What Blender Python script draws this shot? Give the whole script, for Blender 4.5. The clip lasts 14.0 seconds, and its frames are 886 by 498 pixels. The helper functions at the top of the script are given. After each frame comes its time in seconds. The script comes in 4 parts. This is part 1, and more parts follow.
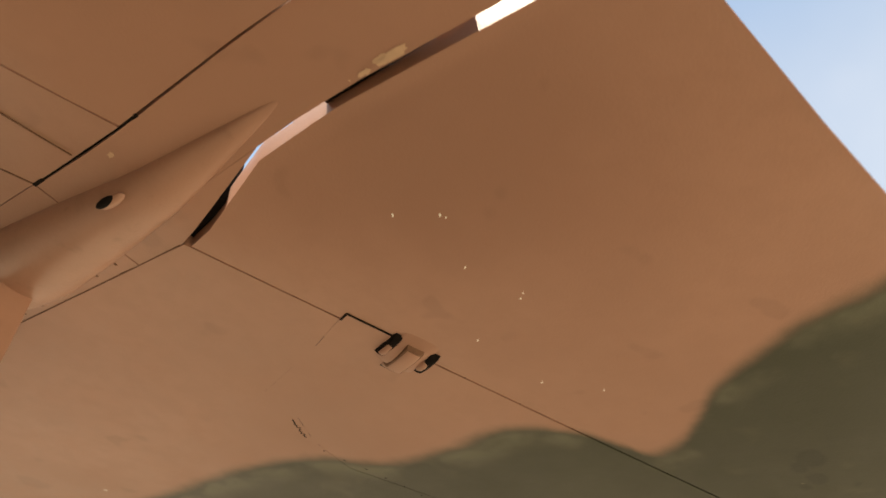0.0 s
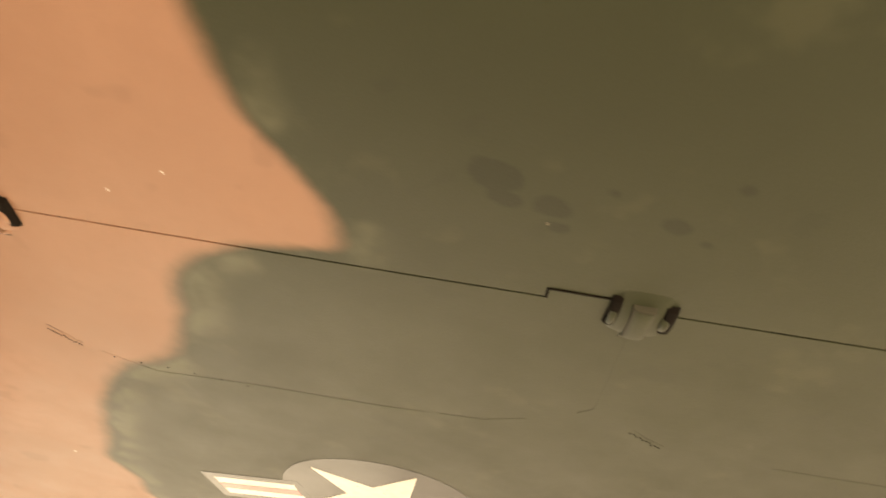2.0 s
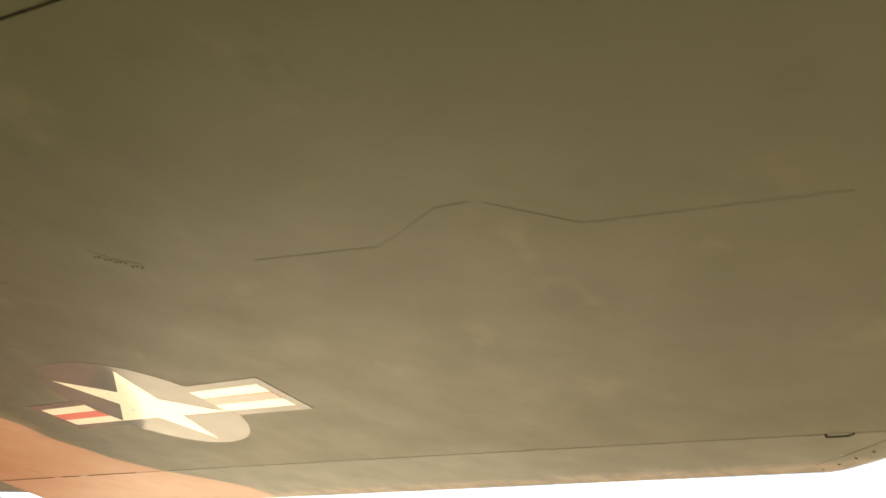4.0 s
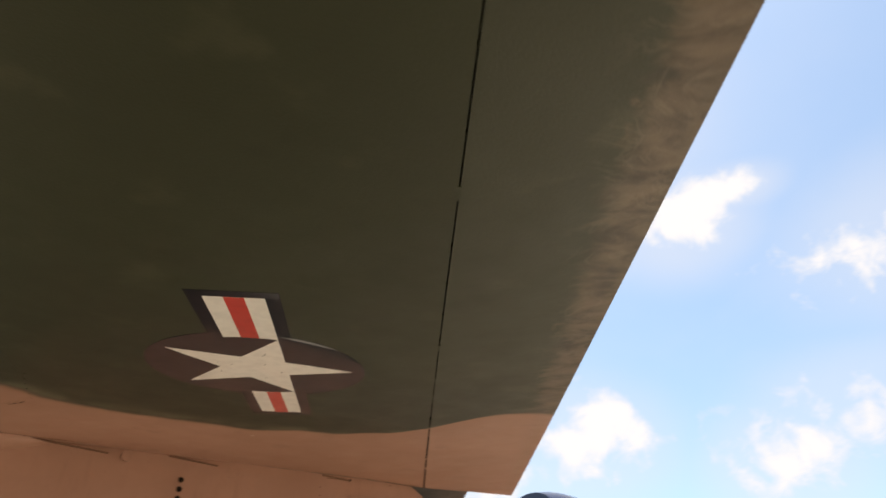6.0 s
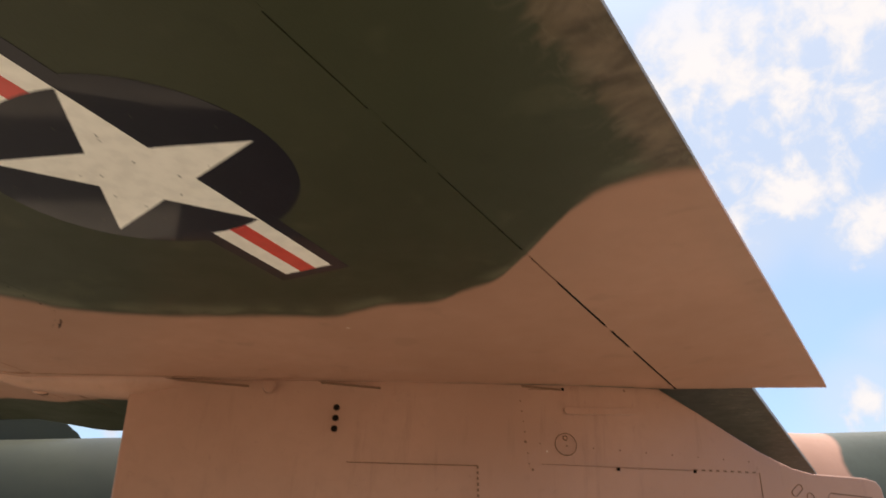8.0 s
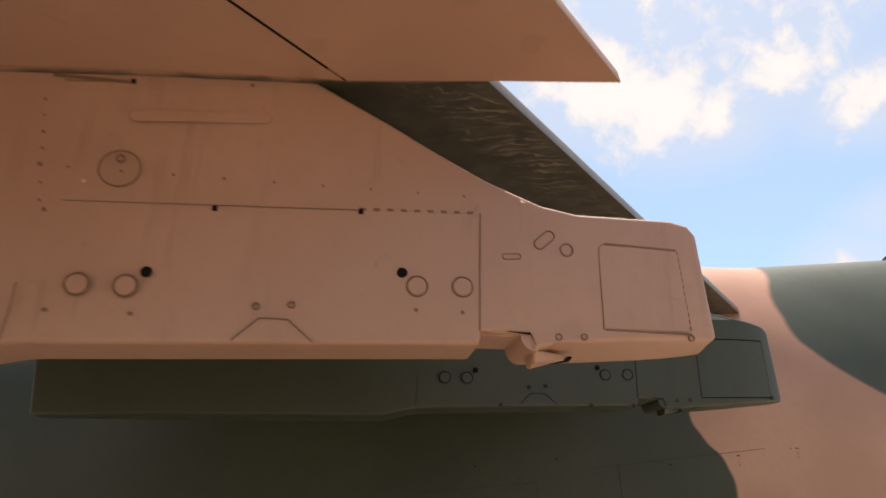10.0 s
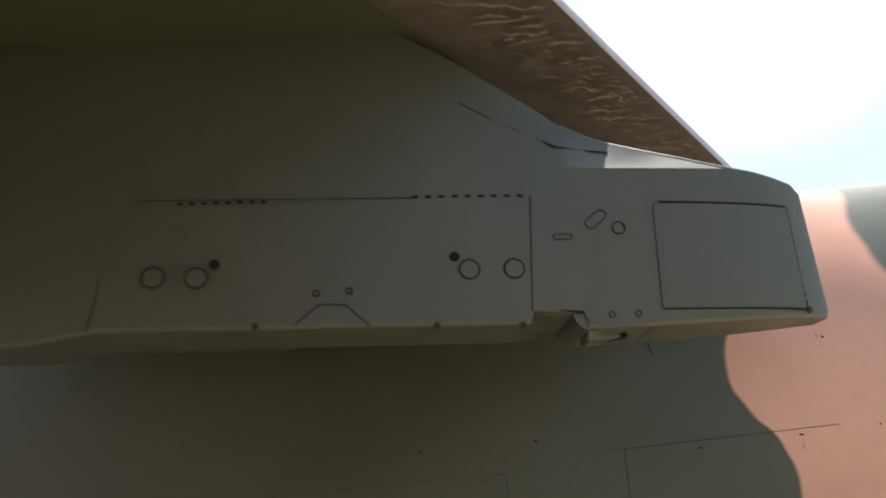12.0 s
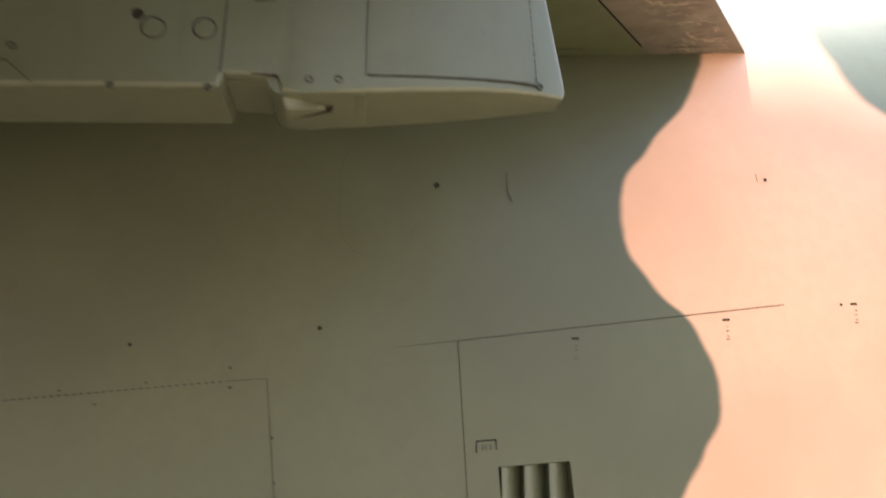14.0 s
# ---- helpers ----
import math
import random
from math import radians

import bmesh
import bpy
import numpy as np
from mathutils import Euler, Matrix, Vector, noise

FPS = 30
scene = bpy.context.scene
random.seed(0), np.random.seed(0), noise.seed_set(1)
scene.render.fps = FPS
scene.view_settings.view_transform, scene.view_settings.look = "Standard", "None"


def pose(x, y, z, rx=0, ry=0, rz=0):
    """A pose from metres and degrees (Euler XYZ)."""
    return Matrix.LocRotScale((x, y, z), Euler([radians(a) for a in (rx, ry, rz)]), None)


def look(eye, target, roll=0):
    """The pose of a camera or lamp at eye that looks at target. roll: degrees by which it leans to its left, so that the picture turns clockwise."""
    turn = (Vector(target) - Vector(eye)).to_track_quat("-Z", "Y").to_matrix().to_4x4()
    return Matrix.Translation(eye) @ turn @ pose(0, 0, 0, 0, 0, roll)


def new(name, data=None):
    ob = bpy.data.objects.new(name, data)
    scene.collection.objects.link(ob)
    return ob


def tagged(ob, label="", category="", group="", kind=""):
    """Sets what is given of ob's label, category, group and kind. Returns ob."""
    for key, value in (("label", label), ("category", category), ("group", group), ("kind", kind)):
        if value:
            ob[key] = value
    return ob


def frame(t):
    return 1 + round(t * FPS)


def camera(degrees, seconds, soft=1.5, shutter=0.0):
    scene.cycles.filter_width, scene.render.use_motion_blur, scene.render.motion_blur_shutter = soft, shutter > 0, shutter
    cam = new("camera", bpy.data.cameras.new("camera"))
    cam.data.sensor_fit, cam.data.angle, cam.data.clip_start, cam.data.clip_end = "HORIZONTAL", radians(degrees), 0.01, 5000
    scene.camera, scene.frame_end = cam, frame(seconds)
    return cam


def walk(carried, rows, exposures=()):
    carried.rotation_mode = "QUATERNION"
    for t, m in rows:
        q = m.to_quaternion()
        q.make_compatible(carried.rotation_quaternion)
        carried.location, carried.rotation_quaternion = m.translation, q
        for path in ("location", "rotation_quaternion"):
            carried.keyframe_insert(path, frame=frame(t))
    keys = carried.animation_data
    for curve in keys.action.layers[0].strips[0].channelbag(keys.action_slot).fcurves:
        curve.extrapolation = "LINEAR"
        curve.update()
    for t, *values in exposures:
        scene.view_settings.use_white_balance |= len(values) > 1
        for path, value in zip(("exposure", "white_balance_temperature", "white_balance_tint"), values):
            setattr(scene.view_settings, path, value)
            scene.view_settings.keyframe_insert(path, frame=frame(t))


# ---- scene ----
cam = camera(62.95, 14.0, soft=1.6, shutter=0.3)
ROWS = [
    (0.0, 3.229, -3.016, 1.193, 131.09, 0.14, -55.60),
    (0.5, 3.433, -3.078, 1.210, 132.52, -0.27, -45.10),
    (1.0, 3.684, -3.207, 1.201, 134.39, 0.90, -37.85),
    (1.5, 3.961, -3.329, 1.185, 132.22, -2.03, -28.98),
    (2.0, 4.225, -3.339, 1.172, 129.93, -3.09, -24.78),
    (2.5, 4.487, -3.354, 1.200, 130.49, -2.25, -19.78),
    (3.0, 4.796, -3.391, 1.198, 127.94, -0.77, -18.29),
    (3.2, 4.926, -3.383, 1.187, 127.13, -2.01, -15.11),
    (5.3, 5.958, -2.794, 1.182, 123.69, -1.52, 31.25),
    (5.5, 5.999, -2.698, 1.174, 123.54, -1.53, 37.04),
    (6.0, 6.020, -2.440, 1.179, 122.40, -0.85, 49.77),
    (6.5, 6.051, -2.211, 1.187, 121.61, -1.93, 63.97),
    (7.0, 5.955, -1.995, 1.175, 121.50, -0.83, 70.38),
    (7.5, 5.780, -1.780, 1.195, 120.82, -1.63, 74.48),
    (8.0, 5.597, -1.551, 1.188, 120.03, -2.33, 80.39),
    (8.5, 5.417, -1.331, 1.206, 117.42, -2.24, 81.35),
    (9.0, 5.189, -1.105, 1.216, 111.91, -0.86, 79.33),
    (9.2, 5.098, -0.977, 1.213, 111.00, -0.63, 78.81),
    (11.3, 4.036, -0.033, 1.249, 111.39, 0.53, 84.01),
    (11.5, 3.936, 0.041, 1.270, 110.78, 0.25, 84.27),
    (12.0, 3.681, 0.247, 1.282, 110.65, -0.17, 87.07),
    (12.5, 3.401, 0.422, 1.305, 110.44, -0.19, 87.23),
    (13.0, 3.136, 0.573, 1.311, 108.72, 0.04, 87.35),
    (13.5, 2.886, 0.731, 1.318, 108.14, -0.19, 86.94),
    (14.0, 2.603, 0.874, 1.308, 104.72, 0.28, 83.76),
]
EXPOSURES = [(0.0, 1.40, 7750, 12), (1.0, 1.65, 7900, 12), (2.0, 2.36, 8100, 11), (3.0, 2.76, 8800, 10), (3.3, 2.76, 8800, 10), (5.2, 1.20, 6850, 13),
             (7.5, 0.92, 6700, 14), (9.0, 0.92, 6900, 15), (11.4, 1.02, 7000, 16), (12.0, 1.68, 6450, 15), (12.5, 2.50, 6850, 13), (13.2, 3.10, 6950, 12), (14.0, 3.13, 6950, 11)]
walk(cam, [(t, pose(*m)) for t, *m in ROWS], exposures=EXPOSURES)

# ---- light: a high sun, a blue sky with cumulus, bright paving below ----
GROUND = -0.35
SUN_EL, SUN_AZ = 74.6, -65.0  # degrees; azimuth from +y towards +x


def sun_dir():
    e, a = radians(SUN_EL), radians(SUN_AZ)
    return Vector((math.cos(e) * math.sin(a), math.cos(e) * math.cos(a), math.sin(e)))


class Nodes:
    """A short hand for node trees."""

    def __init__(self, tree):
        self.t = tree

    def n(self, kind, **props):
        node = self.t.nodes.new(kind)
        for k, v in props.items():
            setattr(node, k, v)
        return node

    def put(self, socket, value):
        if hasattr(value, "is_linked"):
            self.t.links.new(value, socket)
        elif value is not None:
            socket.default_value = value

    def math(self, op, a, b=None, c=None, clamp=False):
        m = self.n("ShaderNodeMath", operation=op, use_clamp=clamp)
        for s, v in zip(m.inputs, (a, b, c)):
            self.put(s, v)
        return m.outputs[0]

    def vmath(self, op, a, b=None):
        m = self.n("ShaderNodeVectorMath", operation=op)
        self.put(m.inputs[0], a)
        self.put(m.inputs[1], b)
        return m.outputs[0]

    def noise(self, vec, scale, detail=4.0, rough=0.55, distort=0.0):
        m = self.n("ShaderNodeTexNoise")
        for k, v in (("Vector", vec), ("Scale", scale), ("Detail", detail), ("Roughness", rough), ("Distortion", distort)):
            self.put(m.inputs[k], v)
        return m.outputs["Fac"]

    def n3(self, vec, scale):
        m = self.n("ShaderNodeTexNoise")
        for key, v in (("Vector", vec), ("Scale", scale), ("Detail", 2.0)):
            self.put(m.inputs[key], v)
        return self.vmath("SUBTRACT", m.outputs["Color"], (0.5, 0.5, 0.5))

    def step(self, v, lo, hi, to0=0.0, to1=1.0):
        m = self.n("ShaderNodeMapRange", interpolation_type="SMOOTHSTEP")
        for s, x in zip(m.inputs, (v, lo, hi, to0, to1)):
            self.put(s, x)
        return m.outputs[0]

    def mix(self, fac, a, b, blend="MIX"):
        m = self.n("ShaderNodeMix", data_type="RGBA", blend_type=blend)
        self.put(m.inputs[0], fac)
        self.put(m.inputs[6], a)
        self.put(m.inputs[7], b)
        return m.outputs[2]

    def curve(self, v, points):
        """A piecewise curve through (in, out) points of metres."""
        lo, hi = min(p[0] for p in points), max(p[0] for p in points)
        a, b = min(p[1] for p in points), max(p[1] for p in points)
        u = self.math("DIVIDE", self.math("SUBTRACT", v, lo), hi - lo, clamp=True)
        m = self.n("ShaderNodeFloatCurve")
        c = m.mapping.curves[0]
        pts = sorted(((p[0] - lo) / (hi - lo), (p[1] - a) / (b - a)) for p in points)
        c.points[0].location, c.points[1].location = pts[0], pts[-1]
        for p in pts[1:-1]:
            c.points.new(*p)
        m.mapping.update()
        self.put(m.inputs["Value"], u)
        return self.math("MULTIPLY_ADD", m.outputs[0], b - a, a)


def rgb(r, g, b):
    return (r, g, b, 1.0)


# azimuth, elevation and half sizes of the clouds, in degrees
CLOUDS = ((-8.7, 27.5, 7.6, 3.8), (-6.7, 21.9, 3.1, 1.5), (-14.5, 18.0, 7.5, 2.9), (-24.4, 14.8, 4.0, 2.8), (-28.8, 32.7, 4.0, 2.6), (-24.0, 34.5, 2.7, 1.1),
          (-39.5, 17.0, 5.0, 3.0), (-44.0, 20.3, 3.5, 1.4), (-46.0, 15.5, 4.5, 2.0), (-41.0, 43.0, 10.0, 6.5), (-35.0, 33.5, 4.5, 2.5), (-45.0, 28.5, 4.0, 2.0),
          (-54.5, 40.5, 9.0, 6.5), (-56.5, 30.0, 3.0, 2.3), (-49.5, 16.9, 2.5, 2.0), (-67.0, 33.6, 6.5, 3.6), (-60.0, 30.6, 5.0, 3.0), (-52.5, 32.4, 5.0, 2.8))


def make_world():
    w = bpy.data.worlds.new("sky")
    scene.world = w
    w.use_nodes = True
    w.node_tree.nodes.clear()
    k = Nodes(w.node_tree)
    sky = k.n("ShaderNodeTexSky", sky_type="NISHITA", sun_disc=False, sun_elevation=radians(SUN_EL), sun_rotation=radians(SUN_AZ),
              air_density=1.0, dust_density=1.4, ozone_density=1.2)
    way = k.n("ShaderNodeTexCoord").outputs["Generated"]
    sep = k.n("ShaderNodeSeparateXYZ")
    k.put(sep.inputs[0], way)
    up = k.math("ADD", k.math("MAXIMUM", sep.outputs[2], 0.0), 0.42)
    flat = k.n("ShaderNodeCombineXYZ")
    k.put(flat.inputs[0], k.math("DIVIDE", sep.outputs[0], up))
    k.put(flat.inputs[1], k.math("DIVIDE", sep.outputs[1], up))
    k.put(flat.inputs[2], 1.7)
    puff = k.noise(way, 7.5, 9.0, 0.56, 0.2)
    # the cumulus that stand off the nose, each an uneven heap; scattered ones elsewhere
    az = k.math("MULTIPLY", k.math("ARCTAN2", sep.outputs[0], sep.outputs[1]), 180 / math.pi)
    el = k.math("MULTIPLY", k.math("ARCSINE", sep.outputs[2]), 180 / math.pi)
    near = None
    for a, e, ra, re in CLOUDS:
        u = k.math("DIVIDE", k.math("SUBTRACT", az, a), ra)
        v = k.math("DIVIDE", k.math("SUBTRACT", el, e), re)
        d = k.math("SQRT", k.math("MULTIPLY_ADD", u, u, k.math("MULTIPLY", v, v)))
        near = d if near is None else k.math("SMOOTH_MIN", near, d, 0.25)
    heap = k.math("ADD", k.math("SUBTRACT", 1.0, near), k.math("ADD", k.math("MULTIPLY_ADD", puff, 4.2, -1.78), k.math("MULTIPLY_ADD", k.noise(way, 26.0, 6.0, 0.6, 0.4), 2.2, -1.1)))
    body = k.noise(flat.outputs[0], 3.1, 9.0, 0.56, 0.25)
    apart = k.math("MAXIMUM", k.step(az, -6.0, 14.0), k.step(az, -70.0, -90.0))
    scattered = k.math("MULTIPLY", k.math("MULTIPLY", k.step(body, 0.50, 0.60), apart), k.step(el, 42.0, 32.0))
    cover = k.math("MAXIMUM", k.step(heap, -0.35, 1.15), scattered)
    veil = k.step(k.noise(flat.outputs[0], 1.3, 5.0, 0.6), 0.42, 0.72)
    soft = k.step(near, 2.4, 0.8, 0.0, 0.42)
    cover = k.math("MAXIMUM", cover, k.math("ADD", k.math("MULTIPLY_ADD", veil, 0.16, k.step(az, 30.0, 70.0, 0.03, 0.30)), soft))
    cover = k.math("MULTIPLY", cover, k.step(sep.outputs[2], 0.86, 0.66))
    lit = k.mix(k.step(heap, 0.2, 1.3), rgb(3.7, 3.95, 4.35), rgb(4.7, 4.65, 4.6))
    clear = k.mix(1.0, sky.outputs[0], rgb(0.95, 1.05, 1.0), "MULTIPLY")
    col = k.mix(cover, clear, lit)
    bg = k.n("ShaderNodeBackground")
    k.put(bg.inputs[0], col)
    bg.inputs[1].default_value = 0.11
    out = k.n("ShaderNodeOutputWorld")
    k.put(out.inputs[0], bg.outputs[0])


make_world()
lamp = bpy.data.lights.new("sun", "SUN")
lamp.energy, lamp.angle, lamp.color = 5.0, radians(0.53), (1.0, 0.95, 0.87)
sun = new("sun", lamp)
sun.matrix_world = look(sun_dir() * 60, (0, 0, 0))

# ---- materials ----
TAN = rgb(0.41, 0.226, 0.158)
TAN_DARK = rgb(0.345, 0.185, 0.125)
GREEN = rgb(0.0410, 0.0455, 0.0225)
GREEN_DARK = rgb(0.0325, 0.0360, 0.0180)
SLATE = rgb(0.044, 0.0460, 0.0280)
SLATE_DARK = rgb(0.0345, 0.0365, 0.0235)

# inboard limit of the green on the outer wing, as (y, x)
WING_CAMO = ((-3.60, 3.98), (-3.13, 4.047), (-3.03, 4.078), (-2.93, 4.125), (-2.84, 4.19), (-2.76, 4.29), (-2.70, 4.348), (-2.675, 4.356), (-2.64, 4.317),
             (-2.574, 4.235), (-2.49, 4.192), (-2.35, 4.208), (-2.25, 4.218), (-2.18, 4.198), (-2.11, 4.152), (-2.0, 4.13), (-1.87, 4.125), (-1.75, 4.138),
             (-1.65, 4.15), (-1.58, 4.153), (-1.525, 4.19), (-1.46, 4.243), (-1.38, 4.262), (-1.33, 4.335), (-1.28, 4.405), (-1.255, 4.53), (-1.238, 4.64),
             (-1.222, 4.72), (-1.195, 4.77), (-1.15, 4.81), (-1.09, 4.835), (-0.90, 4.86))
# aft limit of the tan on the fuselage's side, as (z, y)
SIDE_CAMO = ((0.163, 1.302), (0.913, 1.525), (1.170, 1.687), (1.281, 1.758), (1.408, 1.809), (1.568, 1.770), (1.718, 1.642), (1.906, 1.578), (2.107, 1.671), (2.362, 1.864), (2.627, 1.939), (3.163, 1.703))
# forward limit of that tan
NOSE_CAMO = ((0.163, 4.682), (1.234, 4.144), (1.80, 3.30), (2.034, 2.862), (2.185, 2.628), (2.30, 2.49), (2.385, 2.42), (2.50, 2.40), (2.65, 2.39), (2.87, 2.50), (3.163, 2.58))


def surface(name, base, rough=0.42, bump=0.15, scale=260.0, metal=0.0, spec=0.5, varnish=0.0):
    """A principled surface; base(k, position) gives its colour and a roughness change."""
    m = bpy.data.materials.new(name)
    m.use_nodes = True
    m.node_tree.nodes.clear()
    k = Nodes(m.node_tree)
    pos = k.n("ShaderNodeNewGeometry").outputs["Position"]
    col, extra = base(k, pos)
    bsdf = k.n("ShaderNodeBsdfPrincipled")
    k.put(bsdf.inputs["Base Color"], col)
    grime = k.noise(pos, 9.0, 5.0, 0.6)
    r = k.math("MULTIPLY_ADD", grime, 0.22, rough - 0.11)
    if extra is not None:
        r = k.math("ADD", r, extra, clamp=True)
    k.put(bsdf.inputs["Roughness"], r)
    bsdf.inputs["Metallic"].default_value = metal
    bsdf.inputs["Specular IOR Level"].default_value = spec
    if varnish:
        bsdf.inputs["Coat Weight"].default_value = varnish
        bsdf.inputs["Coat Roughness"].default_value = 0.06
        bsdf.inputs["Coat IOR"].default_value = 1.42
    if bump:
        b = k.n("ShaderNodeBump")
        b.inputs["Strength"].default_value = bump
        b.inputs["Distance"].default_value = 0.002
        k.put(b.inputs["Height"], k.math("ADD", k.noise(pos, scale, 3.0), k.math("MULTIPLY", k.noise(pos, 4.5, 2.0), 3.0)))
        k.put(bsdf.inputs["Normal"], b.outputs[0])
    out = k.n("ShaderNodeOutputMaterial")
    k.put(out.inputs[0], bsdf.outputs[0])
    return m


def coat(k, pos, light, dark, chips=0.0, chip=rgb(0.6, 0.52, 0.43), dirt=0.22):
    """Weathered matt paint: broad fading, finer mottling, stains and a few chips."""
    broad = k.step(k.noise(pos, 1.7, 3.0, 0.5), 0.3, 0.7)
    col = k.mix(broad, light, dark)
    fine = k.noise(pos, 23.0, 6.0, 0.65)
    col = k.mix(k.step(fine, 0.38, 0.66, 0.0, 0.32), col, dark)
    blot = k.step(k.noise(pos, 5.2, 2.0, 0.5, 0.6), 0.62, 0.72, 0.0, 0.22)
    col = k.mix(blot, col, light)
    stain = k.step(k.noise(pos, 11.0, 2.0, 0.4), 0.66, 0.72, 0.0, dirt)
    col = k.mix(stain, col, rgb(dark[0] * 0.62, dark[1] * 0.62, dark[2] * 0.62))
    if chips:
        v = k.n("ShaderNodeTexVoronoi")
        k.put(v.inputs["Vector"], pos)
        v.inputs["Scale"].default_value = 9.0
        dot = k.math("LESS_THAN", v.outputs["Distance"], k.math("MULTIPLY", k.math("SUBTRACT", k.noise(pos, 6.0, 2.0), 0.52), chips))
        col = k.mix(k.math("MULTIPLY", dot, 0.75), col, chip)
    return col


def split(k, pos):
    s = k.n("ShaderNodeSeparateXYZ")
    k.put(s.inputs[0], pos)
    return s.outputs


def wing_paint(k, pos):
    x, y, z = split(k, pos)
    edge = k.math("SUBTRACT", x, k.curve(y, WING_CAMO))
    edge = k.math("ADD", edge, k.math("MULTIPLY_ADD", k.noise(pos, 10.0, 4.0), 0.036, -0.018))
    col = k.mix(k.step(edge, -0.024, 0.024), coat(k, pos, TAN, TAN_DARK, 0.35), coat(k, pos, GREEN, GREEN_DARK, 0.28, rgb(0.3, 0.26, 0.18)))
    halo = k.math("MULTIPLY", k.math("MULTIPLY", k.step(edge, 0.005, 0.03), k.step(edge, 0.10, 0.03)), k.step(k.noise(pos, 7.0, 3.0), 0.40, 0.62, 0.0, 0.45))
    col = k.mix(halo, col, rgb(0.17, 0.17, 0.11))
    # round dark stains on the aileron
    spots = None
    for cx, cy, r in ((4.462, -2.884, 0.034), (4.483, -2.862, 0.022), (4.535, -2.876, 0.025), (4.553, -2.853, 0.017), (4.653, -2.923, 0.019), (4.573, -2.930, 0.011), (4.695, -2.918, 0.012), (4.674, -3.003, 0.011)):
        d = k.math("SQRT", k.math("ADD", k.math("POWER", k.math("SUBTRACT", x, cx), 2.0), k.math("POWER", k.math("MULTIPLY", k.math("SUBTRACT", y, cy), 1.5), 2.0)))
        d = k.math("ADD", d, k.math("MULTIPLY_ADD", k.noise(pos, 26.0, 3.0), 0.024, -0.012))
        one = k.step(d, r + 0.003, r - 0.009)
        spots = one if spots is None else k.math("MAXIMUM", spots, one)
    col = k.mix(k.math("MULTIPLY", spots, 0.8), col, rgb(0.0190, 0.0220, 0.0095))
    pale = k.step(k.noise(k.vmath("ADD", pos, (3.1, 0.0, 0.0)), 8.0, 3.0, 0.55), 0.60, 0.72, 0.0, 0.38)
    col = k.mix(k.math("MULTIPLY", pale, k.step(edge, 0.0, 0.03)), col, rgb(0.075, 0.075, 0.042))
    # brown, bitten strip along the trailing edge
    aft = k.math("SUBTRACT", y, k.math("MULTIPLY_ADD", k.math("SUBTRACT", x, 3.62), -0.249, -3.022))
    aft = k.math("ADD", aft, k.math("MULTIPLY_ADD", k.noise(pos, 30.0, 5.0, 0.65), 0.030, -0.015))
    col = k.mix(k.math("MULTIPLY", k.step(aft, 0.016, 0.009, 0.0, 0.8), k.step(x, 4.10, 4.28)), col, k.mix(k.noise(pos, 70.0, 4.0), rgb(0.055, 0.036, 0.024), rgb(0.16, 0.105, 0.075)))
    # worn strip along the leading edge: ragged flakes down to the primer
    front = k.math("SUBTRACT", k.math("MULTIPLY", k.math("SUBTRACT", x, 3.62), -0.895), y)
    along = k.math("SUBTRACT", k.math("MULTIPLY", x, 0.745), k.math("MULTIPLY", y, 0.667))
    return worn(k, pos, col, front, k.step(edge, -0.01, 0.03, 0.06, 0.95), 0.18, along), None


def worn(k, pos, col, front, amount, reach, along):
    """Paint eaten away towards the leading edge in ragged flakes with a few pale curled rims."""
    c = k.n("ShaderNodeCombineXYZ")
    k.put(c.inputs[0], k.math("MULTIPLY", front, 0.55))
    k.put(c.inputs[1], along)
    bent = k.vmath("ADD", c.outputs[0], k.vmath("MULTIPLY", k.n3(c.outputs[0], 7.0), (0.13, 0.13, 0.13)))
    ragged = k.noise(bent, 16.5, 6.0, 0.62, 0.8)
    wear = k.math("ADD", k.step(front, reach, 0.0, -0.42, 0.16), ragged)
    flake = k.math("MULTIPLY", k.step(wear, 0.42, 0.62), amount)
    col = k.mix(k.math("MULTIPLY", flake, 0.8), col, k.mix(k.noise(pos, 60.0, 4.0), rgb(0.070, 0.053, 0.033), rgb(0.20, 0.145, 0.09)))
    bare = k.step(k.math("ADD", front, k.math("MULTIPLY_ADD", ragged, 0.12, -0.06)), 0.085, 0.03)
    col = k.mix(k.math("MULTIPLY", k.math("MULTIPLY", bare, amount), 0.75), col, k.mix(k.step(k.noise(bent, 24.0, 5.0), 0.32, 0.68), rgb(0.040, 0.030, 0.020), rgb(0.175, 0.130, 0.090)))
    curl = k.math("ABSOLUTE", k.math("SUBTRACT", k.noise(bent, 13.0, 3.0, 0.5, 2.2), 0.5))
    fray = k.step(k.noise(pos, 14.0, 3.0), 0.40, 0.58)
    rim = k.math("MULTIPLY", k.math("MULTIPLY", k.step(curl, 0.05, 0.0), k.step(front, reach * 0.85, reach * 0.2)), k.math("MULTIPLY", k.math("MULTIPLY", amount, fray), 0.16))
    return k.mix(rim, col, rgb(0.32, 0.262, 0.19))


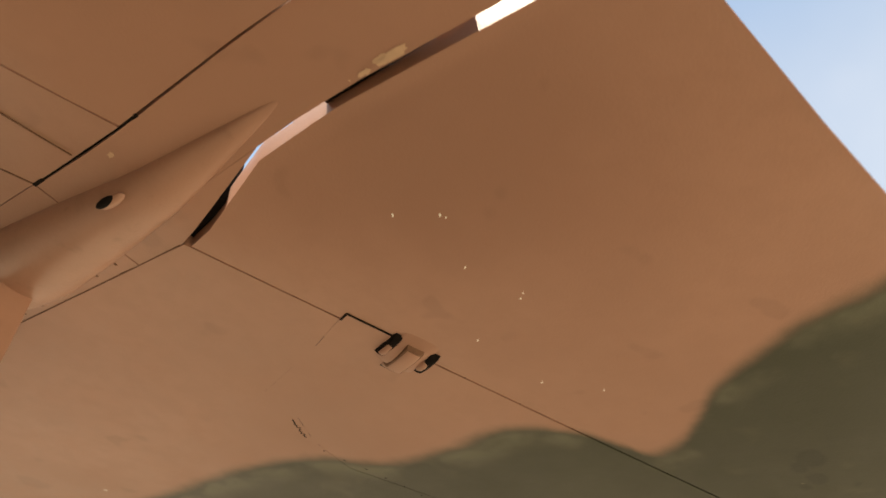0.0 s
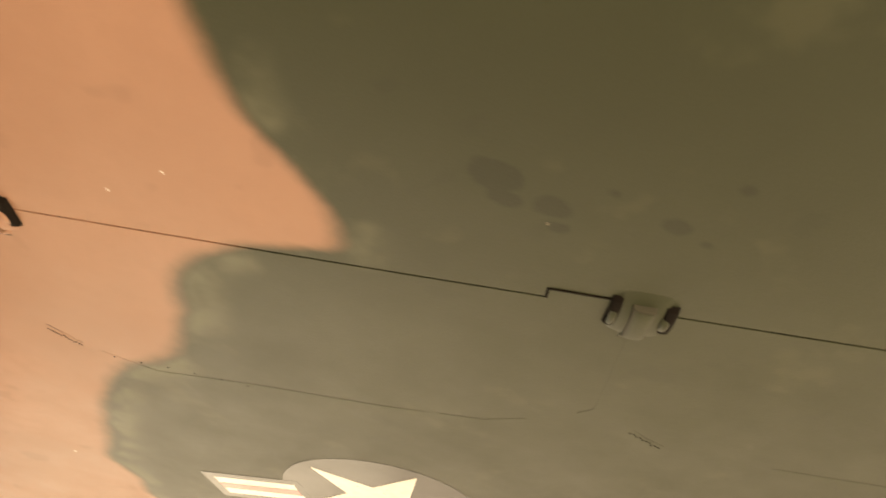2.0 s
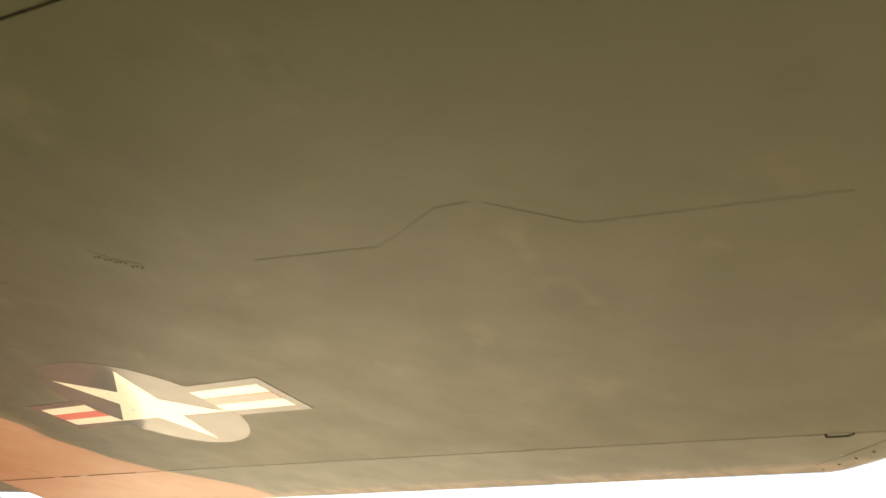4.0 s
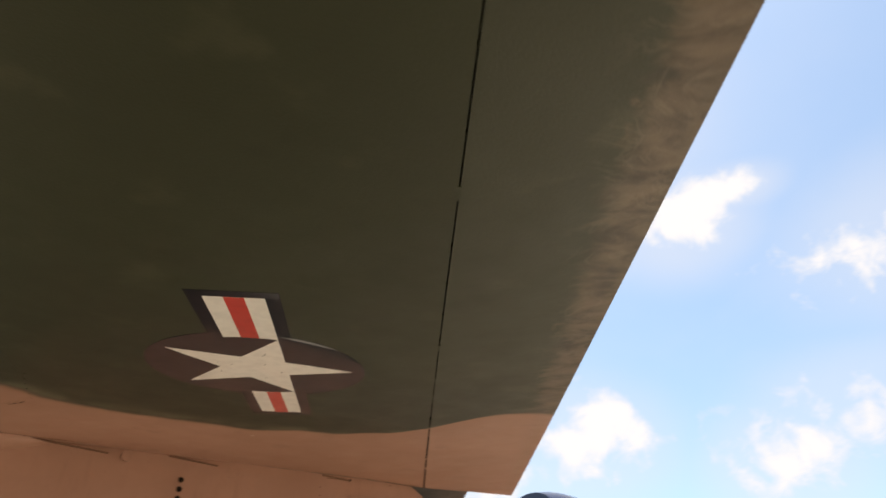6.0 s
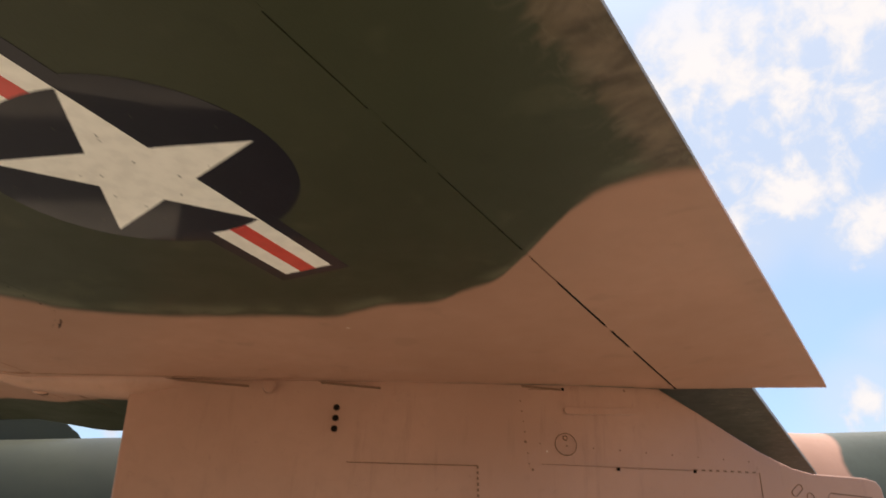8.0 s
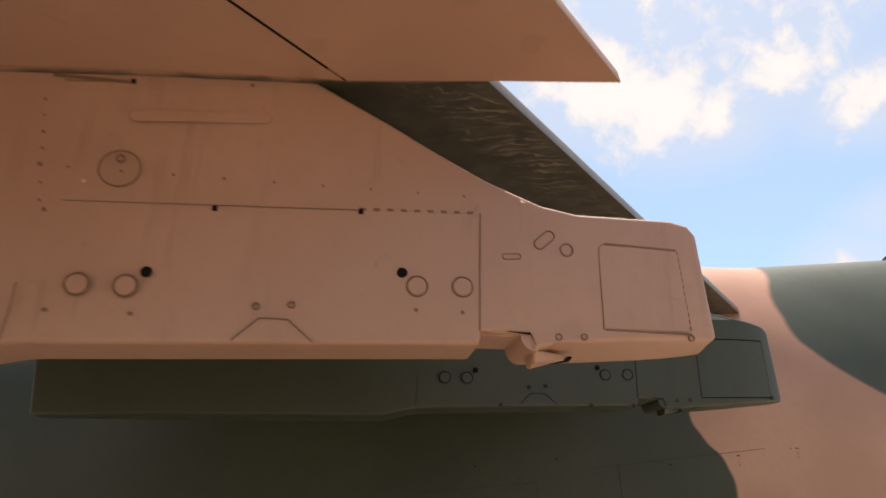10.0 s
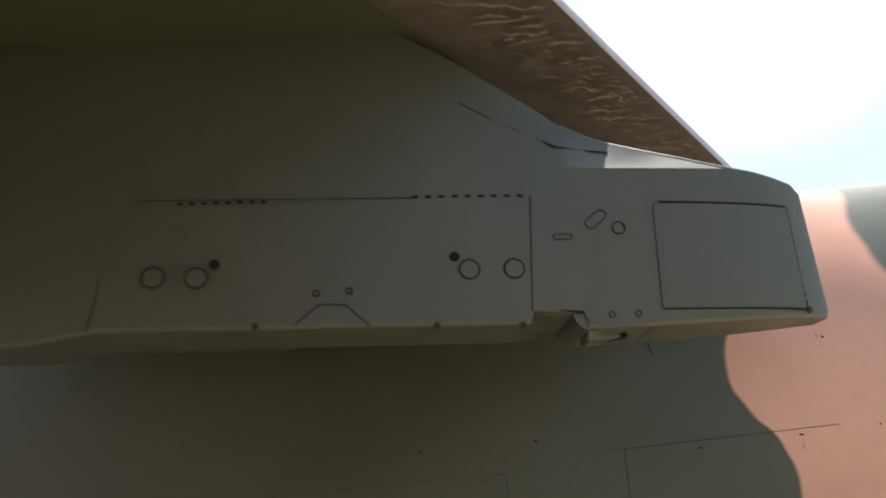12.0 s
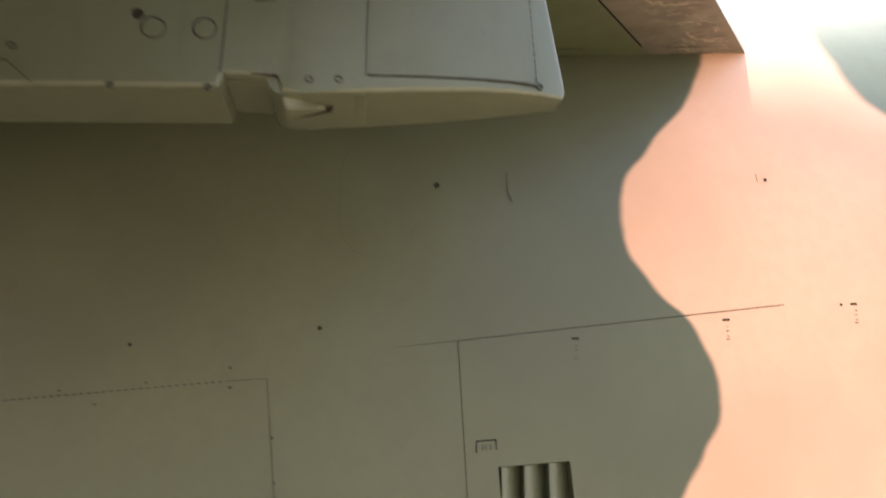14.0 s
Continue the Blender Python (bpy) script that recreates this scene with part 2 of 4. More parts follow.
def wrinkled(k, pos, col, front, amount):
    """Old brown coating drawn into fine pale wrinkles that run fore and aft."""
    x, y, z = split(k, pos)
    brown = k.mix(k.step(k.noise(pos, 17.0, 5.0, 0.6), 0.35, 0.65), rgb(0.046, 0.037, 0.028), rgb(0.076, 0.062, 0.048))
    brown = k.mix(k.step(front, 0.06, 0.02, 0.0, 0.6), brown, rgb(0.115, 0.092, 0.066))
    col = k.mix(k.math("MULTIPLY", amount, k.step(front, 0.36, 0.31)), col, brown)
    sway = k.math("ADD", k.math("MULTIPLY", k.noise(pos, 5.5, 3.0, 0.5, 0.8), 5.0), k.math("MULTIPLY", k.noise(pos, 24.0, 3.0), 0.9))
    lines = None
    for pitch, slant, shift in ((36.0, -3.0, 0.0), (23.0, 6.0, 0.4)):
        phase = k.math("ADD", k.math("MULTIPLY_ADD", x, pitch, k.math("MULTIPLY_ADD", y, slant, shift)), sway)
        ridge = k.math("ABSOLUTE", k.math("SUBTRACT", k.math("FRACT", phase), 0.5))
        one = k.math("MULTIPLY", k.step(ridge, 0.17, 0.02), k.step(k.noise(k.vmath("MULTIPLY", k.vmath("ADD", pos, (shift * 7.0, 0.0, 0.0)), (30.0, 9.0, 9.0)), 1.0, 3.0), 0.44, 0.62))
        lines = one if lines is None else k.math("MAXIMUM", lines, one)
    band = k.math("MULTIPLY", k.step(front, 0.035, 0.065), k.step(k.math("MULTIPLY_ADD", k.noise(pos, 6.0, 3.0), 0.16, front), 0.33, 0.25))
    lines = k.math("MULTIPLY", k.math("MULTIPLY", lines, band), k.math("MULTIPLY", amount, 0.62))
    return k.mix(lines, col, rgb(0.30, 0.245, 0.18))


def inner_paint(k, pos):
    x, y, z = split(k, pos)
    edge = k.math("SUBTRACT", x, k.curve(y, ((-3.228, 2.7), (-2.828, 2.95), (-2.528, 3.15), (-2.372, 3.24), (-2.206, 3.30), (-2.000, 3.36), (-1.800, 3.42), (-1.400, 3.58), (-0.600, 3.61), (2.200, 3.63))))
    edge = k.math("ADD", edge, k.math("MULTIPLY_ADD", k.noise(pos, 14.0, 4.0), 0.05, -0.025))
    col = k.mix(k.step(edge, -0.014, 0.016), coat(k, pos, GREEN, GREEN_DARK, 0.2, rgb(0.3, 0.26, 0.18)), coat(k, pos, TAN, TAN_DARK, 0.3))
    front = k.math("SUBTRACT", k.math("MULTIPLY_ADD", k.math("SUBTRACT", 3.6, x), 0.778, -0.230), y)
    return wrinkled(k, pos, col, front, k.math("ADD", k.step(x, 3.7, 3.5), 0.05, clamp=True)), None


def side_paint(k, pos):
    x, y, z = split(k, pos)
    w = k.math("MULTIPLY_ADD", k.noise(pos, 8.0, 3.0), 0.020, -0.010)
    a = k.step(k.math("ADD", k.math("SUBTRACT", y, k.curve(z, SIDE_CAMO)), w), -0.012, 0.014)
    b = k.step(k.math("ADD", k.math("SUBTRACT", k.curve(z, NOSE_CAMO), y), w), -0.03, 0.03)
    aft = k.step(k.math("ADD", k.math("SUBTRACT", k.math("MULTIPLY_ADD", z, 0.45, -5.3), y), w), -0.03, 0.03)
    f = k.math("MAXIMUM", k.math("MULTIPLY", a, b), aft)
    # the grey-green forward of the tan is painted paler, for sun and sheen there
    green = k.mix(k.math("MULTIPLY", a, k.math("SUBTRACT", 1.0, b)), coat(k, pos, SLATE, SLATE_DARK, 0.05, dirt=0.08), coat(k, pos, rgb(0.070, 0.077, 0.056), rgb(0.056, 0.061, 0.044), 0.1, dirt=0.1))
    return k.mix(f, green, coat(k, pos, TAN, TAN_DARK, 0.1, dirt=0.05)), None


def plain(light, dark, chips=0.2):
    def paint(k, pos):
        col = coat(k, pos, light, dark, chips, dirt=0.10)
        # dirt that has run down the sides, and smudges round the fittings
        run = k.noise(k.vmath("MULTIPLY", pos, (26.0, 26.0, 3.2)), 1.0, 4.0, 0.6)
        col = k.mix(k.step(run, 0.56, 0.74, 0.0, 0.30), col, rgb(dark[0] * 0.62, dark[1] * 0.60, dark[2] * 0.58))
        smudge = k.noise(pos, 34.0, 4.0, 0.7, 1.2)
        col = k.mix(k.step(smudge, 0.63, 0.74, 0.0, 0.30), col, rgb(dark[0] * 0.5, dark[1] * 0.46, dark[2] * 0.42))
        return col, None
    return paint


def flat(c):
    return lambda k, pos: (k.mix(k.step(k.noise(pos, 40.0, 5.0), 0.35, 0.7, 0.0, 0.35), rgb(*c), rgb(*(v * 0.7 for v in c))), None)


MAT_WING = surface("camouflage_wing_paint", wing_paint, rough=0.48, spec=0.36)
MAT_INNER = surface("camouflage_inner_wing_paint", inner_paint, spec=0.35)
MAT_SIDE = surface("camouflage_fuselage_paint", side_paint, rough=0.45, spec=0.24)
MAT_TAN = surface("tan_paint", plain(TAN, TAN_DARK, 0.25))
MAT_SLATE = surface("grey_green_paint", plain(SLATE, SLATE_DARK, 0.2), spec=0.35)
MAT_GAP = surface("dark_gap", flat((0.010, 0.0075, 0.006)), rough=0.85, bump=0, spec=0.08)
MAT_TAN_LINE = surface("tan_dirt_line", flat((0.17, 0.085, 0.045)), rough=0.7, bump=0)
MAT_SLATE_LINE = surface("green_dirt_line", flat((0.017, 0.0165, 0.0125)), rough=0.75, bump=0, spec=0.15)
MAT_FAINT = surface("faint_joint", flat((0.034, 0.031, 0.017)), rough=0.6, bump=0)


def faded_joint(k, pos):
    """A dirt line that shows only here and there in the wing's own paint."""
    paint, _ = wing_paint(k, pos)
    dirt = k.mix(k.step(k.noise(pos, 3.0), 0.4, 0.6), rgb(0.020, 0.016, 0.010), rgb(0.010, 0.009, 0.006))
    return k.mix(k.math("MULTIPLY", k.step(k.noise(pos, 46.0, 2.0), 0.42, 0.60, 0.05, 0.75), k.step(k.noise(pos, 6.0, 2.0), 0.40, 0.60, 0.15, 0.9)), paint, dirt), None


MAT_FADED = surface("faded_joint", faded_joint, rough=0.6, bump=0)
MAT_NAVY = surface("faded_navy_decal", flat((0.011, 0.010, 0.016)), rough=0.4, bump=0.02, spec=0.15, varnish=0.6)
MAT_WHITE = surface("aged_white_paint", flat((0.95, 0.92, 0.85)), rough=0.4, bump=0.02, spec=0.2, varnish=0.8)
MAT_RED = surface("red_paint", flat((0.62, 0.06, 0.045)), rough=0.4, bump=0.02, spec=0.2, varnish=0.8)
MAT_SEALANT = surface("aged_sealant", flat((0.56, 0.37, 0.235)), rough=0.6)
MAT_METAL = surface("worn_metal", flat((0.30, 0.28, 0.25)), rough=0.4, metal=0.7)
MAT_GLASS = surface("smoked_canopy", flat((0.03, 0.03, 0.06)), rough=0.12, bump=0)
MAT_RUBBER = surface("tyre_rubber", flat((0.025, 0.025, 0.025)), rough=0.75)


def paving(k, pos):
    """Unseen ground: pale concrete ahead of the wing; bare, darker earth behind it, and beyond the wing tip to cut
    bounce light.
    """
    a = k.mix(k.step(k.noise(pos, 0.6, 5.0), 0.3, 0.7), rgb(0.385, 0.330, 0.248), rgb(0.318, 0.270, 0.200))
    a = k.mix(k.step(k.noise(pos, 60.0, 6.0), 0.4, 0.7, 0.0, 0.4), a, rgb(0.26, 0.222, 0.165))
    earth = k.mix(k.step(k.noise(pos, 3.0, 6.0), 0.35, 0.65), rgb(0.20, 0.158, 0.110), rgb(0.140, 0.114, 0.078))
    x, y, z = split(k, pos)
    # an added pale strip, out of view, that throws light up behind the outer wing
    bounce = k.math("MULTIPLY", k.step(k.math("MULTIPLY_ADD", k.noise(pos, 1.1, 4.0), 1.0, x), 3.6, 4.8), k.step(k.math("MULTIPLY_ADD", k.noise(pos, 0.9, 5.0), 1.6, y), -1.6, -2.9))
    earth = k.mix(bounce, earth, k.mix(k.noise(pos, 5.0, 6.0), rgb(0.42, 0.35, 0.25), rgb(0.30, 0.25, 0.175)))
    wander = k.math("MULTIPLY", k.noise(pos, 0.8, 6.0), 2.0)
    rim = k.math("MINIMUM", k.math("ADD", y, wander), k.math("SUBTRACT", k.math("ADD", wander, 6.2), x))
    return k.mix(k.step(rim, 1.2, 0.4), a, earth), None


MAT_GROUND = surface("weathered_concrete", paving, rough=0.85, bump=0.4)

# ---- building helpers ----


def holder(name, at):
    e = new(name)
    e.location = at
    return e


def part(name, bm, material, parent=None, label="", smooth=True, crisp=35):
    me = bpy.data.meshes.new(name)
    bmesh.ops.recalc_face_normals(bm, faces=bm.faces)
    bm.to_mesh(me)
    bm.free()
    me.materials.append(material)
    if smooth:
        for p in me.polygons:
            p.use_smooth = True
        me.set_sharp_from_angle(angle=radians(crisp))
    ob = new(name, me)
    if parent is not None:
        ob.parent = parent
        if parent.type == "EMPTY":
            ob.matrix_parent_inverse = Matrix.Translation(-parent.location)
    return tagged(ob, label)


def grid_faces(bm, rows, close=False):
    for a, b in zip(rows, rows[1:]):
        n = len(a)
        for i in range(n if close else n - 1):
            j = (i + 1) % n
            if len({a[i], a[j], b[j], b[i]}) == 4:
                bm.faces.new((a[i], a[j], b[j], b[i]))


def loft(rings, caps=True):
    """A closed solid from rings of points."""
    bm = bmesh.new()
    rows = [[bm.verts.new(p) for p in r] for r in rings]
    grid_faces(bm, rows, True)
    if caps:
        bm.faces.new(rows[0][::-1])
        bm.faces.new(rows[-1])
    return bm


def box(cx, cy, cz, sx, sy, sz, bevel=0.0, turn=None):
    bm = bmesh.new()
    bmesh.ops.create_cube(bm, size=1.0)
    bmesh.ops.scale(bm, vec=(sx, sy, sz), verts=bm.verts)
    if bevel:
        bmesh.ops.bevel(bm, geom=bm.edges[:], offset=bevel, segments=2, affect="EDGES", profile=0.7)
    if turn is not None:
        bmesh.ops.transform(bm, matrix=turn, verts=bm.verts)
    bmesh.ops.translate(bm, vec=(cx, cy, cz), verts=bm.verts)
    return bm


# ---- the wing's shape ----
ANHEDRAL, INNER_ANHEDRAL, INCIDENCE = 0.0875, 0.115, 0.079
LEAD_A, LEAD_B = -0.2786, 0.785


def under(x, y):
    """Height of the wing's flat lower skin; the inner wing rises faster towards the body."""
    twist = 0.05 * min(1.0, max(0.0, (3.82 - x) / 0.22)) * min(1.0, max(0.0, (-2.388 - y) / 0.24))
    return 2.0 - (ANHEDRAL if x > 3.62 else INNER_ANHEDRAL) * (x - 3.62) + INCIDENCE * y + twist


def lead(x):
    u = x - 3.62
    if x > 3.6185:
        return -0.0149 - 0.8728 * u - 0.0028 * u * u
    return LEAD_A - LEAD_B * u


def trail(x):
    return -3.022 - 0.249 * (x - 3.62)


def lower(x, y):
    c = (lead(x) - y) / (lead(x) - trail(x))
    belly = -0.009 * max(0.0, 1.0 - abs(y - nose_joint(x)) / 0.30) ** 1.2 if x > 3.6185 else 0.0
    return under(x, y) + belly + 0.006 * max(0.0, 1.0 - c / 0.10) ** 1.5


def upper(x, y):
    ch = lead(x) - trail(x)
    c = min(1.0, max(0.0, (lead(x) - y) / ch))
    return under(x, y) + 0.004 * (1 - c) ** 6 + ch * 0.155 * (math.sqrt(c) - c) * (1.25 - 0.6 * c) + 0.006


def slab(xs, front, back, n=14, drop=None):
    """A piece of the wing between front(x) and back(x), a closed solid with rounded nose where it reaches the leading edge."""
    rings = []
    for x in xs:
        f, b = front(x), back(x)
        ys = [f + (b - f) * (i / n) ** 1.6 for i in range(n + 1)]
        low = [(x, y, lower(x, y)) for y in ys]
        top = [(x, y, max(upper(x, y), lower(x, y) + 0.004)) for y in reversed(ys)]
        ring = low + top
        if drop:
            ring = [drop(p) for p in ring]
        rings.append(ring)
    return loft(rings)


def spread(a, b, n):
    return [a + (b - a) * i / n for i in range(n + 1)]


def hinge(x):
    u = x - 3.62
    return -2.344 - 0.382 * u - 0.012 * u * u


def nose_joint(x):
    u = x - 3.62
    return -0.5289 - 0.7862 * u + 0.0051 * u * u


aircraft = holder("attack_aircraft", (0, 0, GROUND))
tagged(aircraft, "parked jet aircraft in tan and green camouflage paint, weathered", "aircraft")

TIP = 6.034


def joint_gap(x):
    """Half width of the slit behind the leading edge flap, wider towards the fold."""
    return 0.0014 + 0.0024 * min(1.0, max(0.0, (4.75 - x) / 0.6))


main_xs = spread(3.6205, TIP, 26)
outer_wing = part("outer_wing", slab(main_xs, lambda x: nose_joint(x) - joint_gap(x), lambda x: hinge(x) + 0.0016, 22), MAT_WING, aircraft, "outer wing panel with tan and dark green camouflage")


def tip_lead(x):
    """The leading edge with its rounded outer corner."""
    u = max(0.0, (x - 5.985) / 0.06)
    return lead(x) - 0.1146 * u ** 1.85 - 0.11 * u ** 12


def edge_flap():
    rings = []
    n = 14
    for x in spread(3.62, 5.985, 24) + [5.995, 6.005, 6.014, 6.022, 6.029, 6.036, 6.041, 6.045]:
        f, b = tip_lead(x), nose_joint(x) + joint_gap(x)
        ys = [f + (b - f) * (i / n) ** 1.8 for i in range(n + 1)]
        low = [(x, y, lower(x, y + (lead(x) - f) * (1 - i / n))) for i, y in enumerate(ys)]
        top = [(x, y, max(upper(x, y + (lead(x) - f) * (1 - i / n)), low[i][2] + 0.003)) for i, y in reversed(list(enumerate(ys)))]
        rings.append(low + top)
    return loft(rings)


edge = part("leading_edge_flap", edge_flap(), MAT_WING, aircraft, "leading edge flap with paint worn to primer")


def aileron_in(x):
    return hinge(x) - 0.0020


def aileron_solid():
    return slab(spread(3.581, 3.628, 5) + spread(3.628, 5.86, 24)[1:], lambda x: min(aileron_in(x), -2.515 + (x - 3.581) * 3.2 if x < 3.628 else 9.0), trail, 12)


aileron = part("aileron", aileron_solid(), MAT_WING, aircraft, "aileron with a straight hinge gap")
part("wing_tip", slab(spread(5.866, TIP + 0.010, 4), lambda x: hinge(x) - 0.0016, lambda x: trail(x) + 0.3 * max(0, (x - 5.9) / 0.11) ** 2, 10), MAT_WING, aircraft)

# inner wing with its leading edge flap, fixed trailing part and the flap


def flap_hinge(x):
    return -2.328 - 0.35 * (x - 3.2)


def inner_joint(x):
    return lead(x) - 0.318


part("wing_rib", slab(spread(3.4570, 3.6190, 3), lambda x: inner_joint(x) - 0.003, lambda x: -2.250, 20), MAT_INNER, aircraft)
part("inner_wing", slab(spread(0.5, 3.4560, 28), lambda x: inner_joint(x) - 0.003, flap_hinge, 26), MAT_INNER, aircraft, "inner wing panel, dark green underneath")
part("inner_leading_edge_flap", slab(spread(0.5, 3.6175, 30), lead, inner_joint, 14), MAT_INNER, aircraft, "inner leading edge flap, paint worn into curls")
part("trailing_strip", slab(spread(3.4595, 3.5660, 4), lambda x: -2.252, lambda x: trail(x) + 0.004, 10), MAT_INNER, aircraft)
part("wing_corner", slab(spread(3.5665, 3.6190, 5), lambda x: -2.252, lambda x: -2.346 - (3.6175 - x) * 3.5, 6), MAT_INNER, aircraft)


def droop(p):
    x, y, z = p
    return (x, y, z - 0.03 * (flap_hinge(x) - y))


part("flap", slab(spread(2.70, 3.4555, 12), lambda x: flap_hinge(x) - 0.003, trail, 12, droop), MAT_INNER, aircraft, "trailing edge flap")

# ---- fuselage ----


def section(y):
    """Half width, bottom, height where the side begins to round over, and the rise of the rounded back above that."""
    nose = min(1.0, max(0.0, (y - 1.9) / 0.9))
    nose = 0.32 * nose * nose * (3 - 2 * nose)
    zs = 1.828 + 0.03 * min(0.0, y - 2.2) + 0.115 * max(0.0, min(y, 3.9) - 2.35) - nose
    if y > 3.9:
        u = min(1.0, (y - 3.9) / 3.4)
        s = math.sqrt(max(0.02, 1 - u ** 2.4))
        return 0.755 * s, 1.12 - 0.82 * s, zs - 0.35 * u, (1.20 + nose) * s
    if y < -0.3:
        u = min(1.0, (-0.3 - y) / 2.2)
        u = u * u * (3 - 2 * u)
        v = min(1.0, max(0.0, (-2.7 - y) / 4.5))
        r = 0.755 - 0.14 * u - 0.2 * v
        return r, 0.30 + 0.75 * v, zs - 0.10 * u - 0.10 * v, r * 1.2 + 0.25
    return 0.755, 0.30, zs, 1.20 + nose


def fuselage_ring(y, n=14):
    w, lo, zs, h = section(y)
    pts = [(w * math.sin(a), y, zs + h * math.cos(a)) for a in spread(-math.pi / 2, math.pi / 2, 2 * n)]
    k = min(0.42, w * 0.6)
    pts += [(w, y, zs - (zs - lo - k) * i / 8) for i in range(1, 9)]
    pts += [(w - k + k * math.cos(a), y, lo + k - k * math.sin(a)) for a in spread(0, math.pi / 2, 8)[1:]]
    pts += [(-w + k - k * math.sin(a), y, lo + k - k * math.cos(a)) for a in spread(0, math.pi / 2, 8)]
    pts += [(-w, y, lo + k + (zs - lo - k) * i / 8) for i in range(1, 8)]
    return pts


fuselage = part("fuselage", loft([fuselage_ring(y) for y in spread(-7.2, 7.28, 72)]), MAT_SIDE, aircraft, "slab-sided fuselage with a round back, camouflaged")



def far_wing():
    """The wing on the other side of the fuselage, plain and out of view; added to shade the ground."""
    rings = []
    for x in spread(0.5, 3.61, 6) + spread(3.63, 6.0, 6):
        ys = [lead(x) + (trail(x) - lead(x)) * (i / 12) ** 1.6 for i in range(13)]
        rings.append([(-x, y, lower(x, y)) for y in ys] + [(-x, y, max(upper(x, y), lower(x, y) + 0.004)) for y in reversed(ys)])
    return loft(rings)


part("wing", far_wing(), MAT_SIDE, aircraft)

# ---- pylons ----


def profile(nose_len, chin, top):
    """Side outline of a pylon about its seam, as (y, z), going round."""
    return top + [(nose_len - 0.0005, chin + 0.012), (nose_len - 0.007, chin - 0.001), (0.12, -0.234), (0.086, -0.236), (0.078, -0.211), (0.0, -0.207), (-0.005, -0.230), (-0.69, -0.256),
                  (-0.712, -0.259), (-0.805, -0.281), (-0.84, -0.283), (-1.42, -0.293), (-1.775, -0.300), (-1.785, -0.296), (-1.82, 0.09)]


def shoulder(y, z, crease, lean, start):
    """How far the side leans in above its crease, forward of start."""
    return min(0.12, max(0.0, z - crease)) * lean * min(1.0, max(0.0, (y - start) / 0.27))


def pylon_body(outline, width, nose, taper, crease, lean, start):
    """The outline given thickness towards -x, drawn in to a blunt edge at its nose."""
    bm = bmesh.new()
    a = [bm.verts.new((0, y, z)) for y, z in outline]
    b = [bm.verts.new((-width, y, z)) for y, z in outline]
    bm.faces.new(a)
    bm.faces.new(b[::-1])
    n = len(a)
    for i in range(n):
        j = (i + 1) % n
        bm.faces.new((a[j], a[i], b[i], b[j]))
    bmesh.ops.recalc_face_normals(bm, faces=bm.faces)
    cuts = [nose - d for d in (0.02, 0.05, 0.10, 0.16, 0.24, 0.32)] + [start + 0.045 * i for i in range(7)]
    for c in cuts:
        bmesh.ops.bisect_plane(bm, geom=bm.verts[:] + bm.edges[:] + bm.faces[:], plane_co=(0, c, 0), plane_no=(0, 1, 0))
    for c in (crease, crease + 0.12):
        bmesh.ops.bisect_plane(bm, geom=bm.verts[:] + bm.edges[:] + bm.faces[:], plane_co=(0, 0, c), plane_no=(0, 0, 1))
    for v in bm.verts:
        rise = shoulder(v.co.y, v.co.z, crease, lean, start)
        v.co.x += -rise if v.co.x > -width / 2 else rise
    side = [e for e in bm.edges if max(abs(v.co.x + width / 2) for v in e.verts) > 0.02 and (e.verts[0].co.x + width / 2) * (e.verts[1].co.x + width / 2) > 0 and len(e.link_faces) == 2 and e.calc_face_angle(0) > 0.6]
    bmesh.ops.bevel(bm, geom=side, offset=0.008, segments=6, affect="EDGES", profile=0.5)
    for v in bm.verts:
        u = max(0.0, (v.co.y - (nose - taper)) / taper)
        inner = -v.co.x / width
        draw = 0.16 * u ** 3 + 0.34 * u ** 14 if nose < 0.45 else 0.30 * u ** 2.5 + 0.12 * u ** 9
        v.co.x = v.co.x + inner * width * draw - (1 - inner) * 0.007 * u ** 7
        tail = max(0.0, (-1.2 - v.co.y) / 0.62)
        v.co.x = v.co.x + (inner - 0.5) * width * 0.55 * tail ** 1.6
    return bm


def strip(points, width, lift=0.0012, deep=0.0006):
    """A narrow band along points on the pylon's side (y, z), standing on the face x = 0."""
    bm = bmesh.new()
    for (y0, z0), (y1, z1) in zip(points, points[1:]):
        d = math.hypot(y1 - y0, z1 - z0) or 1e-6
        ny, nz = -(z1 - z0) / d * width / 2, (y1 - y0) / d * width / 2
        vs = [bm.verts.new((lift, y, z)) for y, z in ((y0 - ny, z0 - nz), (y1 - ny, z1 - nz), (y1 + ny, z1 + nz), (y0 + ny, z0 + nz))]
        ws = [bm.verts.new((-deep, v.co.y, v.co.z)) for v in vs]
        grid_faces(bm, [vs, ws], True)
        bm.faces.new(vs)
    return bm


def disc(y, z, r, lift, n=20, inner=0.0, stretch=0.0, turn=0.0):
    """A round or oblong cap (or ring) on the pylon's side."""
    bm = bmesh.new()

    def loop(rad, h):
        out = []
        for i in range(n):
            a = 2 * math.pi * i / n
            u, v = rad * math.cos(a), rad * math.sin(a)
            u += stretch if math.cos(a) > 0 else -stretch
            c, s = math.cos(turn), math.sin(turn)
            out.append(bm.verts.new((h, y + u * c - v * s, z + u * s + v * c)))
        return out
    base = loop(r, -0.001)
    mid = loop(r, lift * 0.6)
    top = loop(r * 0.93, lift)
    rows = [base, mid, top]
    if inner:
        rows += [loop(inner, lift), loop(inner * 0.98, -0.001)]
    grid_faces(bm, rows, True)
    if not inner:
        bm.faces.new(top)
    return bm


def moved(bm, at):
    bmesh.ops.translate(bm, vec=at, verts=bm.verts)
    return bm


